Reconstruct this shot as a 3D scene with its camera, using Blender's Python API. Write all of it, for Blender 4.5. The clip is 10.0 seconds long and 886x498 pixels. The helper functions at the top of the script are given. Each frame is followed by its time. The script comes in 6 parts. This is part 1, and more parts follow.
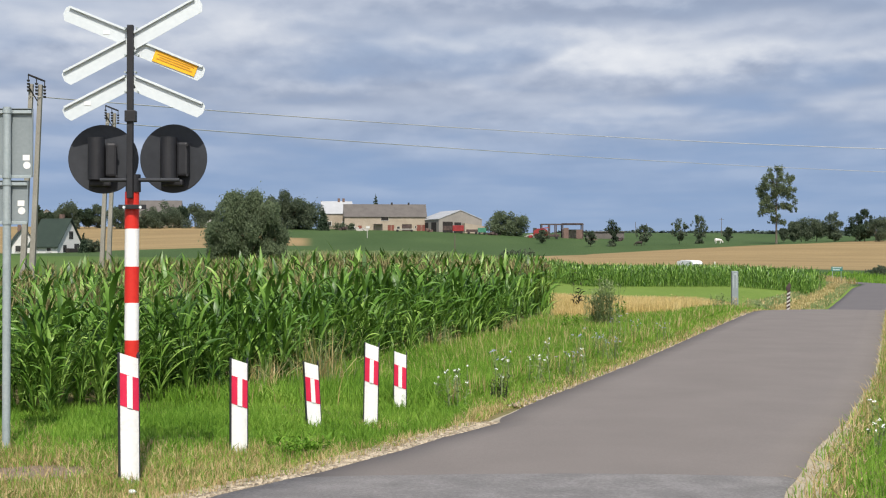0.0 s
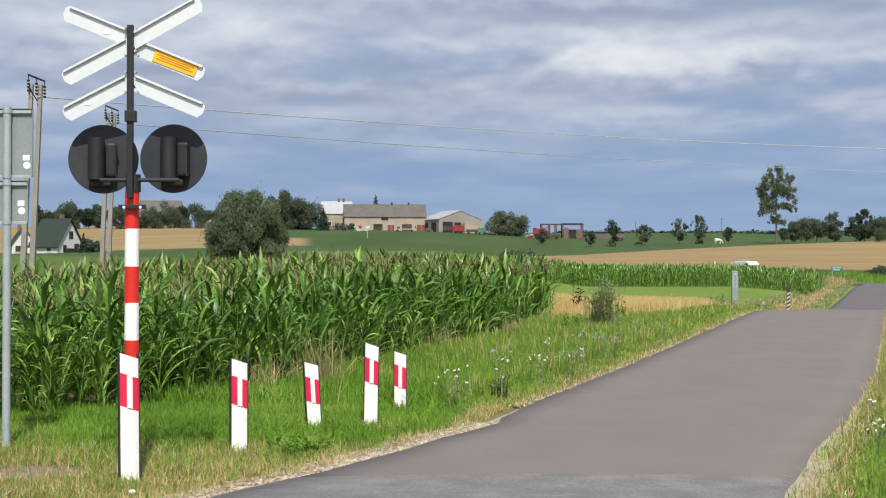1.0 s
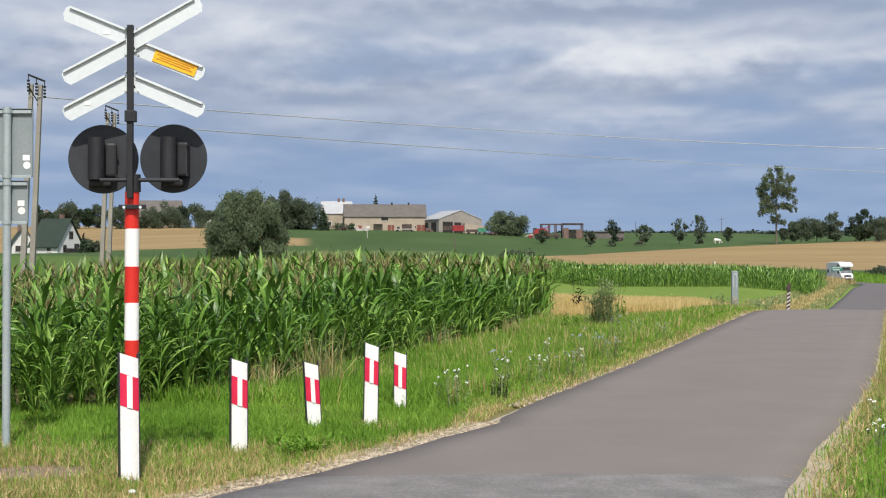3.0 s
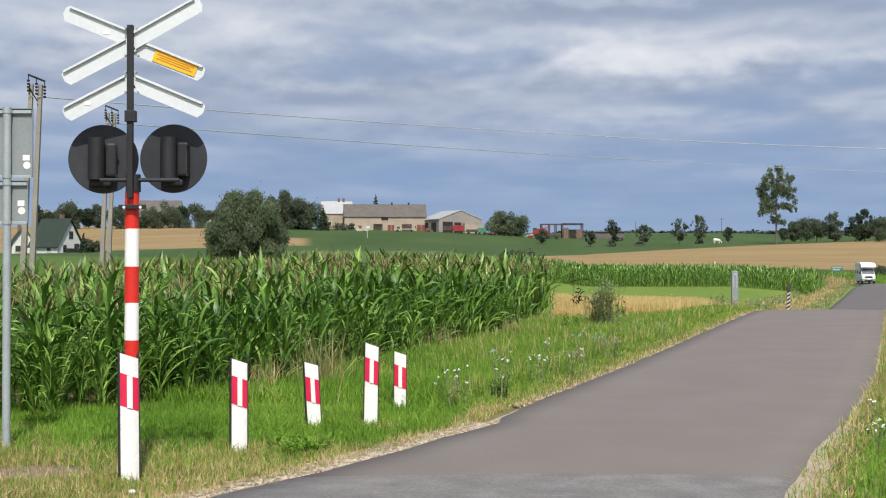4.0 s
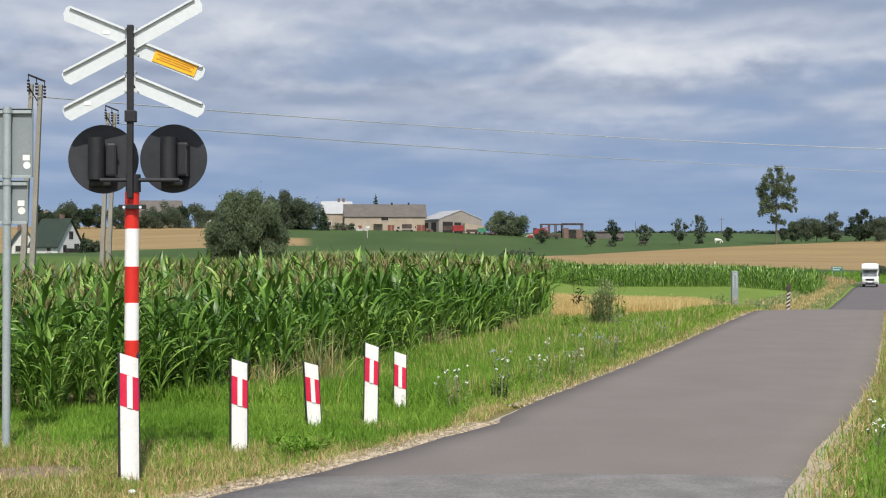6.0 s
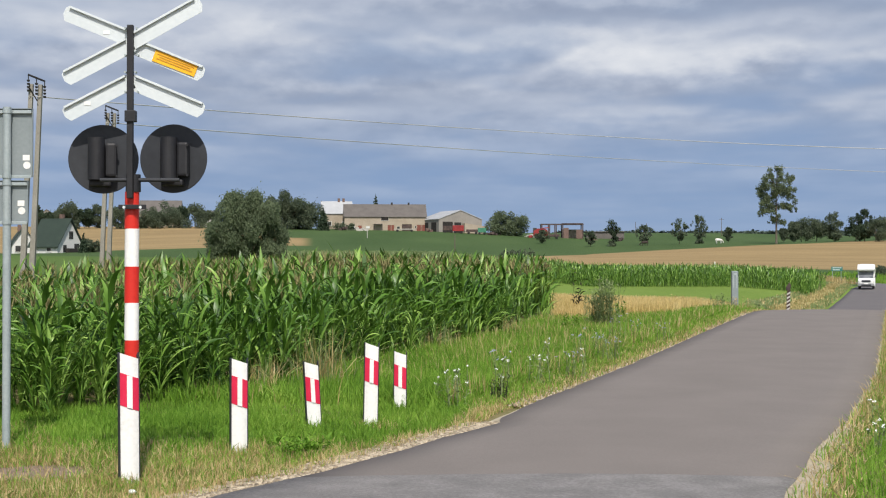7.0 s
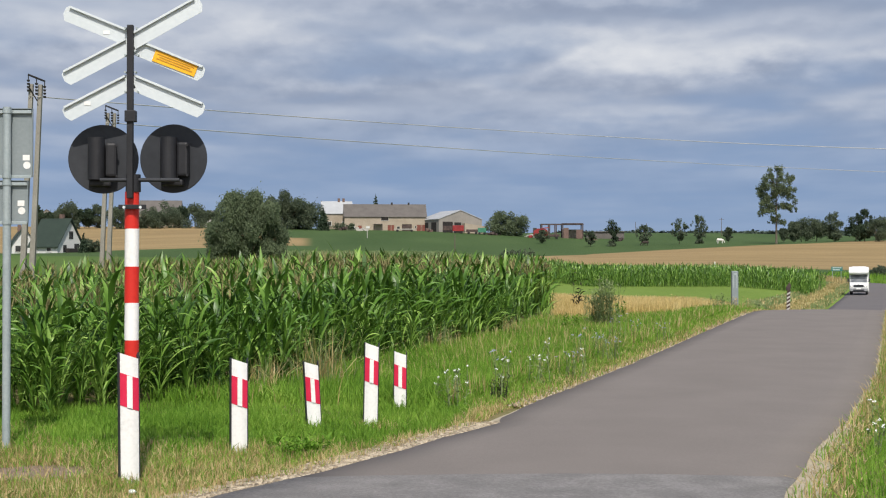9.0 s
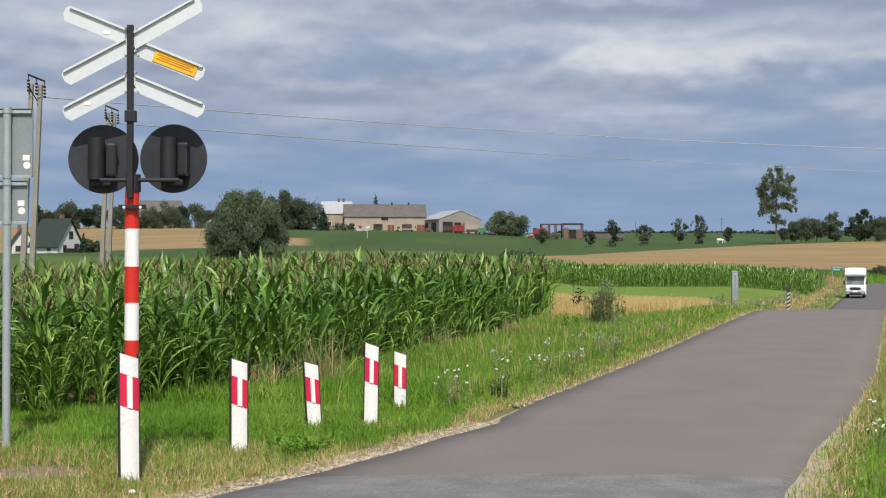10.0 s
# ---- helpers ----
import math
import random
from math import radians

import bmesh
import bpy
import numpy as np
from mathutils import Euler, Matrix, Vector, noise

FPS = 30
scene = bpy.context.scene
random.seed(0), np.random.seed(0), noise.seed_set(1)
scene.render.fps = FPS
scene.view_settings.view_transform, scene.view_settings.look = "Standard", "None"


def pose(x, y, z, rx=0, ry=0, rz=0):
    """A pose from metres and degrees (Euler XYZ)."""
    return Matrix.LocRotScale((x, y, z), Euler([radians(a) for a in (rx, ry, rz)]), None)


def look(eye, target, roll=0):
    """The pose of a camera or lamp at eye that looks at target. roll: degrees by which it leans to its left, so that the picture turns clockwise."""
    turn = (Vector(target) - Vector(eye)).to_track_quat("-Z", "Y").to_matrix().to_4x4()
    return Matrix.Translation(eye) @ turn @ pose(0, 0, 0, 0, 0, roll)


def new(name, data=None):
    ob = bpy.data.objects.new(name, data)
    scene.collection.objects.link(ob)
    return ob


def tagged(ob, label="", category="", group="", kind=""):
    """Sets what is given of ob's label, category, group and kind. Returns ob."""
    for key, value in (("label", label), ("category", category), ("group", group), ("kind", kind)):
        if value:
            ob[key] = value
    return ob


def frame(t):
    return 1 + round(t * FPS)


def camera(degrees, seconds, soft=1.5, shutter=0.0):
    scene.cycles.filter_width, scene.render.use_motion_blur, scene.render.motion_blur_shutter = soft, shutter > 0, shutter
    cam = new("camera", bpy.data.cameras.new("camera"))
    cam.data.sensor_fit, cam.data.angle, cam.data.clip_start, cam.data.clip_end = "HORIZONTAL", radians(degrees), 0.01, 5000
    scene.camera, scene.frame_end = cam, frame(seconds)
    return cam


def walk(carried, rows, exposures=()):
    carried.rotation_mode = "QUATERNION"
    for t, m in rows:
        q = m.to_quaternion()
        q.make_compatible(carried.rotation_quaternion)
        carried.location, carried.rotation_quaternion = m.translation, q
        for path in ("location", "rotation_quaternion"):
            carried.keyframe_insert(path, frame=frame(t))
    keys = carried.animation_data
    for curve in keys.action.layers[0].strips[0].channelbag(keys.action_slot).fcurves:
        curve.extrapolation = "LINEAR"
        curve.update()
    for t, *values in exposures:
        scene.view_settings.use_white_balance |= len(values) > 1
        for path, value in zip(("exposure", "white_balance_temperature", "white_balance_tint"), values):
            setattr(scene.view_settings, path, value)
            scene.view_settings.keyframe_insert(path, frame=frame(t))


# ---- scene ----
# The camera stands on a tripod beside the level crossing and does not move.
EYE = 1.65
cam = camera(34.0, 10.0, soft=1.15)
CAM_POSE = pose(0, 0, EYE, 90.65, 0, 0)
walk(cam, [(0, CAM_POSE), (10, CAM_POSE)], exposures=[(0, 0.05), (5, 0.0), (7.5, -0.05), (10, -0.12)])

# ---------------------------------------------------------------- light
SUN_ELEV, SUN_AZ = radians(50), radians(173)      # azimuth clockwise from +y (away from the camera)
world = bpy.data.worlds.new("sky")
scene.world = world
world.use_nodes = True
wn = world.node_tree
sky = wn.nodes.new("ShaderNodeTexSky")
sky.sky_type = "NISHITA"
sky.sun_disc = False
sky.sun_elevation, sky.sun_rotation = SUN_ELEV, SUN_AZ
sky.dust_density = 2.0
wn.links.new(sky.outputs[0], wn.nodes["Background"].inputs[0])
wn.nodes["Background"].inputs[1].default_value = 0.13
sun = new("sun", bpy.data.lights.new("sun", "SUN"))
sun.data.energy, sun.data.angle, sun.data.color = 4.6, radians(0.6), (1.0, 0.95, 0.87)
to_sun = Vector((math.sin(SUN_AZ) * math.cos(SUN_ELEV), math.cos(SUN_AZ) * math.cos(SUN_ELEV), math.sin(SUN_ELEV)))
sun.matrix_world = look(to_sun * 100, (0, 0, 0))


# ---------------------------------------------------------------- materials
def ramp_mat(name, stops, scale=8.0, rough=0.8, metal=0.0, bump=0.0, bscale=60.0, fine=None, island=0.0,
             stretch=(1, 1, 1), spec=0.4, trans=0.0, objrand=0.0, detail=6.0):
    """Colour from a noise through a ramp, with finer relief, and per-piece variation where asked."""
    m = bpy.data.materials.new(name)
    m.use_nodes = True
    n, l = m.node_tree.nodes, m.node_tree.links
    b = n["Principled BSDF"]
    tc = n.new("ShaderNodeTexCoord")
    mp = n.new("ShaderNodeMapping")
    mp.inputs["Scale"].default_value = stretch
    l.new(tc.outputs["Object"], mp.inputs["Vector"])
    nz = n.new("ShaderNodeTexNoise")
    nz.inputs["Scale"].default_value = scale
    nz.inputs["Detail"].default_value = detail
    l.new(mp.outputs[0], nz.inputs["Vector"])
    fac = nz.outputs["Fac"]
    if fine:
        n2 = n.new("ShaderNodeTexNoise")
        n2.inputs["Scale"].default_value = fine
        n2.inputs["Detail"].default_value = 4
        l.new(mp.outputs[0], n2.inputs["Vector"])
        mx = n.new("ShaderNodeMath")
        mx.operation = "MULTIPLY_ADD"
        mx.inputs[1].default_value = 0.5
        l.new(n2.outputs["Fac"], mx.inputs[0])
        hf = n.new("ShaderNodeMath")
        hf.operation = "MULTIPLY"
        hf.inputs[1].default_value = 0.5
        l.new(fac, hf.inputs[0])
        l.new(hf.outputs[0], mx.inputs[2])
        fac = mx.outputs[0]
    for amount, node, out in ((island, "ShaderNodeNewGeometry", "Random Per Island"), (objrand, "ShaderNodeObjectInfo", "Random")):
        if amount:
            g = n.new(node)
            sb = n.new("ShaderNodeMath")
            sb.operation = "MULTIPLY_ADD"
            sb.inputs[1].default_value = amount
            l.new(g.outputs[out], sb.inputs[0])
            ad = n.new("ShaderNodeMath")
            ad.operation = "ADD"
            ad.inputs[1].default_value = -amount / 2
            l.new(fac, ad.inputs[0])
            l.new(ad.outputs[0], sb.inputs[2])
            fac = sb.outputs[0]
    r = n.new("ShaderNodeValToRGB")
    el = r.color_ramp.elements
    while len(el) < len(stops):
        el.new(0.5)
    for e, (p, c) in zip(el, stops):
        e.position, e.color = p, (*c, 1)
    l.new(fac, r.inputs[0])
    l.new(r.outputs[0], b.inputs["Base Color"])
    b.inputs["Roughness"].default_value = rough
    b.inputs["Metallic"].default_value = metal
    b.inputs["Specular IOR Level"].default_value = spec
    if bump:
        bz = n.new("ShaderNodeTexNoise")
        bz.inputs["Scale"].default_value = bscale
        bz.inputs["Detail"].default_value = 5
        l.new(tc.outputs["Object"], bz.inputs["Vector"])
        bp = n.new("ShaderNodeBump")
        bp.inputs["Strength"].default_value = bump
        bp.inputs["Distance"].default_value = 0.02
        l.new(bz.outputs["Fac"], bp.inputs["Height"])
        l.new(bp.outputs[0], b.inputs["Normal"])
    if trans:
        t = n.new("ShaderNodeBsdfTranslucent")
        l.new(r.outputs[0], t.inputs["Color"])
        mix = n.new("ShaderNodeMixShader")
        mix.inputs[0].default_value = trans
        l.new(b.outputs[0], mix.inputs[1])
        l.new(t.outputs[0], mix.inputs[2])
        l.new(mix.outputs[0], n["Material Output"].inputs["Surface"])
    return m


def two(name, a, b, **k):
    return ramp_mat(name, [(0.3, a), (0.7, b)], **k)


M = {}
M["asphalt"] = ramp_mat("asphalt", [(0.3, (0.162, 0.142, 0.128)), (0.5, (0.185, 0.162, 0.146)), (0.7, (0.208, 0.183, 0.166))],
                        scale=0.9, fine=45.0, rough=0.85, bump=0.12, bscale=160, stretch=(1, 0.8, 1), spec=0.3)
M["asphalt_old"] = ramp_mat("asphalt_old", [(0.3, (0.150, 0.142, 0.137)), (0.5, (0.205, 0.194, 0.187)), (0.7, (0.30, 0.285, 0.274))],
                            scale=2.5, fine=38.0, rough=0.9, bump=0.8, bscale=90, spec=0.3)
M["asphalt_dark"] = ramp_mat("asphalt_dark", [(0.3, (0.118, 0.107, 0.106)), (0.5, (0.134, 0.122, 0.120)), (0.7, (0.152, 0.138, 0.135))],
                             scale=0.4, fine=40.0, rough=0.85, spec=0.3)
M["gravel"] = two("gravel", (0.26, 0.21, 0.145), (0.52, 0.44, 0.325), scale=9, island=0.5, rough=0.95, bump=0.4)
M["sand"] = two("sand", (0.30, 0.25, 0.17), (0.50, 0.44, 0.33), scale=3, fine=40, rough=0.95, bump=0.6, bscale=70)
M["grass"] = ramp_mat("grass", [(0.2, (0.085, 0.185, 0.016)), (0.5, (0.165, 0.325, 0.032)), (0.8, (0.29, 0.44, 0.07))],
                      scale=0.8, island=0.45, rough=0.6, trans=0.35, spec=0.25)
M["straw"] = ramp_mat("straw", [(0.2, (0.24, 0.19, 0.07)), (0.5, (0.49, 0.37, 0.165)), (0.8, (0.66, 0.53, 0.29))],
                      scale=1.5, island=0.6, rough=0.8, trans=0.25, spec=0.2)
# Wide leaf-to-leaf spread: sunlit highlights and dark gaps painted into the tones.
M["corn"] = ramp_mat("corn", [(0.15, (0.032, 0.082, 0.011)), (0.5, (0.096, 0.206, 0.023)), (0.85, (0.285, 0.435, 0.095))],
                     scale=1.2, island=0.65, rough=0.42, trans=0.16, spec=0.4)
M["tassel"] = two("tassel", (0.13, 0.115, 0.042), (0.27, 0.235, 0.10), scale=4, island=0.5, rough=0.8)
M["wheat"] = ramp_mat("wheat", [(0.2, (0.50, 0.37, 0.13)), (0.6, (0.70, 0.55, 0.24)), (0.9, (0.78, 0.65, 0.34))],
                      scale=0.5, island=0.5, rough=0.8, trans=0.35)
M["weed"] = two("weed", (0.17, 0.23, 0.085), (0.34, 0.40, 0.185), scale=2, island=0.5, rough=0.7, trans=0.42)
M["dark_weed"] = two("dark_weed", (0.012, 0.016, 0.008), (0.04, 0.04, 0.02), scale=5, rough=0.9)
M["petal"] = two("petal", (0.72, 0.72, 0.70), (0.85, 0.85, 0.82), scale=4, rough=0.7)
M["flower_blue"] = two("flower_blue", (0.25, 0.26, 0.42), (0.38, 0.38, 0.52), scale=4, rough=0.7)
M["leaf_willow"] = two("leaf_willow", (0.12, 0.155, 0.09), (0.19, 0.235, 0.135), scale=0.35, island=0.12, rough=0.9, trans=0.45, spec=0.1)
# Haze over the distant trees is put into this greyed, lightened green.
M["leaf"] = two("leaf", (0.095, 0.125, 0.082), (0.155, 0.19, 0.12), scale=0.35, island=0.3, rough=0.9, spec=0.1, trans=0.5)
M["leaf_dark"] = two("leaf_dark", (0.030, 0.048, 0.030), (0.062, 0.088, 0.052), scale=0.5, island=0.4, rough=0.9, trans=0.2, spec=0.1)
M["bark"] = two("bark", (0.06, 0.045, 0.035), (0.20, 0.17, 0.13), scale=6, fine=25, rough=0.95, bump=0.6, stretch=(1, 1, 0.3))
M["white_paint"] = ramp_mat("white_paint", [(0.2, (0.62, 0.61, 0.58)), (0.5, (0.80, 0.79, 0.77)), (0.8, (0.84, 0.84, 0.82))],
                            scale=3, fine=30, rough=0.5, bump=0.05)
M["red_paint"] = ramp_mat("red_paint", [(0.2, (0.50, 0.015, 0.012)), (0.8, (0.66, 0.035, 0.02))], scale=4, fine=30, rough=0.45)
M["red_film"] = ramp_mat("red_film", [(0.2, (0.55, 0.012, 0.05)), (0.8, (0.68, 0.03, 0.085))], scale=6, rough=0.35)
M["black_paint"] = two("black_paint", (0.009, 0.009, 0.011), (0.020, 0.020, 0.024), scale=5, fine=40, rough=0.55)
M["black_plastic"] = two("black_plastic", (0.018, 0.020, 0.025), (0.032, 0.035, 0.042), scale=3, fine=20, rough=0.6)
M["galv"] = ramp_mat("galv", [(0.25, (0.27, 0.32, 0.33)), (0.5, (0.35, 0.40, 0.41)), (0.75, (0.43, 0.48, 0.49))],
                     scale=7, fine=45, rough=0.5, metal=0.25, bump=0.04)
M["alu"] = ramp_mat("alu", [(0.25, (0.55, 0.60, 0.62)), (0.75, (0.67, 0.71, 0.725))], scale=3, fine=30, rough=0.45, metal=0.15)
M["sign_grey"] = ramp_mat("sign_grey", [(0.25, (0.20, 0.235, 0.245)), (0.75, (0.27, 0.305, 0.315))], scale=4, fine=40, rough=0.5, metal=0.2)
M["yellow"] = two("yellow", (0.80, 0.38, 0.01), (0.88, 0.47, 0.02), scale=5, rough=0.5)
M["yellow_dark"] = two("yellow_dark", (0.42, 0.20, 0.01), (0.5, 0.25, 0.02), scale=5, rough=0.6)
M["concrete"] = ramp_mat("concrete", [(0.25, (0.30, 0.28, 0.25)), (0.5, (0.42, 0.40, 0.36)), (0.75, (0.52, 0.50, 0.46))],
                         scale=2, fine=25, rough=0.9, bump=0.4, stretch=(1, 1, 0.3))
# Darker copy of concrete: passing cloud shade put into the poles' colour.
M["concrete_shaded"] = ramp_mat("concrete_shaded", [(0.25, (0.17, 0.155, 0.135)), (0.5, (0.25, 0.235, 0.205)), (0.75, (0.33, 0.315, 0.28))],
                              scale=2, fine=25, rough=0.9, bump=0.4, stretch=(1, 1, 0.3))
M["wire"] = two("wire", (0.37, 0.365, 0.35), (0.48, 0.47, 0.45), scale=1, rough=0.5, metal=0.1)
M["plaster"] = ramp_mat("plaster", [(0.25, (0.25, 0.205, 0.155)), (0.5, (0.345, 0.29, 0.225)), (0.75, (0.43, 0.37, 0.30))], scale=0.4, fine=3, rough=0.95, bump=0.3, bscale=8)
M["white_wall"] = ramp_mat("white_wall", [(0.25, (0.50, 0.50, 0.48)), (0.75, (0.66, 0.66, 0.64))], scale=0.5, fine=4, rough=0.9)
M["roof_grey"] = ramp_mat("roof_grey", [(0.25, (0.085, 0.076, 0.070)), (0.75, (0.15, 0.136, 0.124))], scale=0.5, fine=5, rough=0.9, bump=0.4, bscale=9)
# Grey set dark: the shed front's shade is part of this colour.
M["shed_wall_shaded"] = ramp_mat("shed_wall_shaded", [(0.25, (0.20, 0.185, 0.165)), (0.75, (0.30, 0.28, 0.25))], scale=0.4, fine=4, rough=0.8, stretch=(1, 1, 0.25))
M["roof_green"] = ramp_mat("roof_green", [(0.25, (0.016, 0.028, 0.021)), (0.75, (0.032, 0.05, 0.036))], scale=0.7, fine=6, rough=0.7)
M["roof_light"] = ramp_mat("roof_light", [(0.25, (0.30, 0.31, 0.32)), (0.75, (0.44, 0.45, 0.46))], scale=0.4, fine=4, rough=0.6)
M["brick"] = ramp_mat("brick", [(0.25, (0.11, 0.07, 0.06)), (0.75, (0.20, 0.135, 0.11))], scale=1.0, fine=7, rough=0.95)
# Near-black for pole fittings, and for panels standing in for shaded interiors.
M["dark_open"] = two("dark_open", (0.012, 0.011, 0.010), (0.035, 0.03, 0.028), scale=2, rough=0.9)
M["door_red"] = two("door_red", (0.13, 0.04, 0.03), (0.22, 0.07, 0.05), scale=2, rough=0.8)
M["machine_red"] = two("machine_red", (0.19, 0.016, 0.018), (0.29, 0.03, 0.03), scale=1.5, rough=0.5)
M["machine_green"] = two("machine_green", (0.03, 0.15, 0.09), (0.06, 0.22, 0.14), scale=1.5, rough=0.5)
M["rust"] = two("rust", (0.042, 0.030, 0.030), (0.10, 0.07, 0.06), scale=1.5, rough=0.9)
M["camper_white"] = two("camper_white", (0.80, 0.80, 0.80), (0.86, 0.86, 0.86), scale=1.0, rough=0.3)
M["glass_dark"] = two("glass_dark", (0.015, 0.018, 0.022), (0.04, 0.045, 0.05), scale=0.8, rough=0.08, spec=0.6)
# Greyer than the other glass: the sky's reflection is put into the colour.
M["windscreen"] = two("windscreen", (0.10, 0.11, 0.125), (0.21, 0.22, 0.24), scale=1.6, rough=0.12, spec=0.9)
M["bumper_grey"] = two("bumper_grey", (0.20, 0.205, 0.215), (0.29, 0.295, 0.305), scale=3, rough=0.5)
M["rubber"] = two("rubber", (0.012, 0.012, 0.012), (0.03, 0.03, 0.03), scale=8, rough=0.85)
M["chrome"] = two("chrome", (0.55, 0.56, 0.58), (0.7, 0.7, 0.72), scale=4, rough=0.2, metal=0.8)
M["sign_green"] = two("sign_green", (0.02, 0.12, 0.10), (0.035, 0.17, 0.14), scale=2, rough=0.45)
M["hide"] = two("hide", (0.62, 0.58, 0.52), (0.82, 0.80, 0.76), scale=1.6, rough=0.9)
M["hide_dark"] = two("hide_dark", (0.025, 0.02, 0.016), (0.06, 0.045, 0.035), scale=1.6, rough=0.85)
M["stripe_red"] = two("stripe_red", (0.028, 0.014, 0.012), (0.055, 0.025, 0.02), scale=5, rough=0.7)
M["forest"] = two("forest", (0.035, 0.055, 0.04), (0.06, 0.085, 0.06), scale=0.02, fine=0.2, island=0.4, rough=0.9)


def sky_material():
    """Grey-white stratocumulus over hazy blue: banks with lit tops and slate undersides."""
    m = bpy.data.materials.new("cloudy_sky")
    m.use_nodes = True
    n, l = m.node_tree.nodes, m.node_tree.links
    n.remove(n["Principled BSDF"])

    def mth(op, a, b=None, c=None):
        q = n.new("ShaderNodeMath")
        q.operation = op
        for i, v in enumerate((a, b, c)):
            if v is not None:
                if isinstance(v, (int, float)):
                    q.inputs[i].default_value = v
                else:
                    l.new(v, q.inputs[i])
        return q.outputs[0]

    def ramp(f, stops):
        r = n.new("ShaderNodeValToRGB")
        el = r.color_ramp.elements
        while len(el) < len(stops):
            el.new(0.5)
        for e, (p, c) in zip(el, stops):
            e.position, e.color = p, (*c, 1)
        l.new(f, r.inputs[0])
        return r.outputs[0]
    tc = n.new("ShaderNodeTexCoord")
    sp = n.new("ShaderNodeSeparateXYZ")
    l.new(tc.outputs["Object"], sp.inputs[0])
    az = mth("DIVIDE", sp.outputs["X"], 4000.0)                  # aside
    elev = mth("DIVIDE", sp.outputs["Z"], 4000.0)                # tangent of the elevation

    def cloud(lift):
        """Density of the cloud layer, looked up a little higher in the sky by lift."""
        e = mth("ADD", elev, lift)
        den = mth("ADD", e, 0.09)
        cb = n.new("ShaderNodeCombineXYZ")
        l.new(mth("DIVIDE", az, den), cb.inputs[0])
        l.new(mth("DIVIDE", 1.0, den), cb.inputs[1])
        big = n.new("ShaderNodeTexNoise")
        big.inputs["Scale"].default_value = 1.3
        big.inputs["Detail"].default_value = 3
        big.inputs["Roughness"].default_value = 0.5
        l.new(cb.outputs[0], big.inputs["Vector"])
        cb2 = n.new("ShaderNodeCombineXYZ")
        l.new(az, cb2.inputs[0])
        l.new(mth("MULTIPLY", e, 2.1), cb2.inputs[1])
        puff = n.new("ShaderNodeTexNoise")
        puff.inputs["Scale"].default_value = 11.0
        puff.inputs["Detail"].default_value = 7
        puff.inputs["Roughness"].default_value = 0.48
        puff.inputs["Distortion"].default_value = 0.0
        l.new(cb2.outputs[0], puff.inputs["Vector"])
        return mth("MULTIPLY_ADD", puff.outputs["Fac"], 0.62, mth("MULTIPLY", big.outputs["Fac"], 0.5)), big.outputs["Fac"], puff.outputs["Fac"]
    here, big, puff = cloud(0.0)
    above, _, _ = cloud(0.008)
    cb = n.new("ShaderNodeCombineXYZ")
    l.new(az, cb.inputs[0])
    l.new(mth("MULTIPLY", elev, 1.7), cb.inputs[1])
    curl = n.new("ShaderNodeTexNoise")
    curl.inputs["Scale"].default_value = 30.0
    curl.inputs["Detail"].default_value = 5
    curl.inputs["Roughness"].default_value = 0.55
    l.new(cb.outputs[0], curl.inputs["Vector"])
    ragged = mth("ADD", mth("MULTIPLY_ADD", puff, 0.05, -0.025), mth("MULTIPLY_ADD", curl.outputs["Fac"], 0.022, -0.011))
    relief = mth("SUBTRACT", here, above)                        # positive on the tops of the banks

    tone = mth("MULTIPLY_ADD", relief, 1.0, 0.50)
    tone = mth("MULTIPLY_ADD", mth("SUBTRACT", curl.outputs["Fac"], 0.5), 0.22, tone)
    tone = mth("MULTIPLY_ADD", mth("SUBTRACT", here, 0.56), 0.55, tone)
    # the larger banks: where, how wide, how tall, how bright
    for a0, e0, wa, we, amp in ((0.05, 0.157, 0.17, 0.011, 0.24), (0.20, 0.141, 0.10, 0.013, 0.20), (-0.27, 0.166, 0.10, 0.020, 0.20), (-0.13, 0.176, 0.05, 0.010, 0.10),
                                (-0.07, 0.119, 0.10, 0.011, -0.17), (0.16, 0.176, 0.16, 0.007, -0.16), (0.24, 0.121, 0.12, 0.008, -0.10), (-0.24, 0.135, 0.09, 0.010, -0.10),
                                (0.12, 0.108, 0.14, 0.008, 0.08), (0.0, 0.135, 0.05, 0.006, -0.10)):
        da = mth("DIVIDE", mth("SUBTRACT", az, a0), wa)
        de = mth("DIVIDE", mth("SUBTRACT", mth("ADD", elev, ragged), e0), we)
        if amp > 0:
            de = mth("MULTIPLY", de, mth("MULTIPLY_ADD", mth("GREATER_THAN", de, 0.0), 1.0, 0.8))
        r2 = mth("ADD", mth("MULTIPLY", da, da), mth("MULTIPLY", de, de))
        tone = mth("MULTIPLY_ADD", mth("POWER", 2.718, mth("MULTIPLY", r2, -1.0)), amp, tone)
    cloud_col = ramp(tone, [(0.22, (0.275, 0.33, 0.455)), (0.40, (0.355, 0.415, 0.54)), (0.56, (0.475, 0.53, 0.645)), (0.72, (0.63, 0.67, 0.75)), (0.92, (0.80, 0.82, 0.86))])
    base = ramp(mth("MULTIPLY", elev, 5.0), [(0.0, (0.30, 0.41, 0.60)), (0.28, (0.245, 0.36, 0.57)), (0.55, (0.27, 0.375, 0.57)), (1.0, (0.36, 0.44, 0.58))])
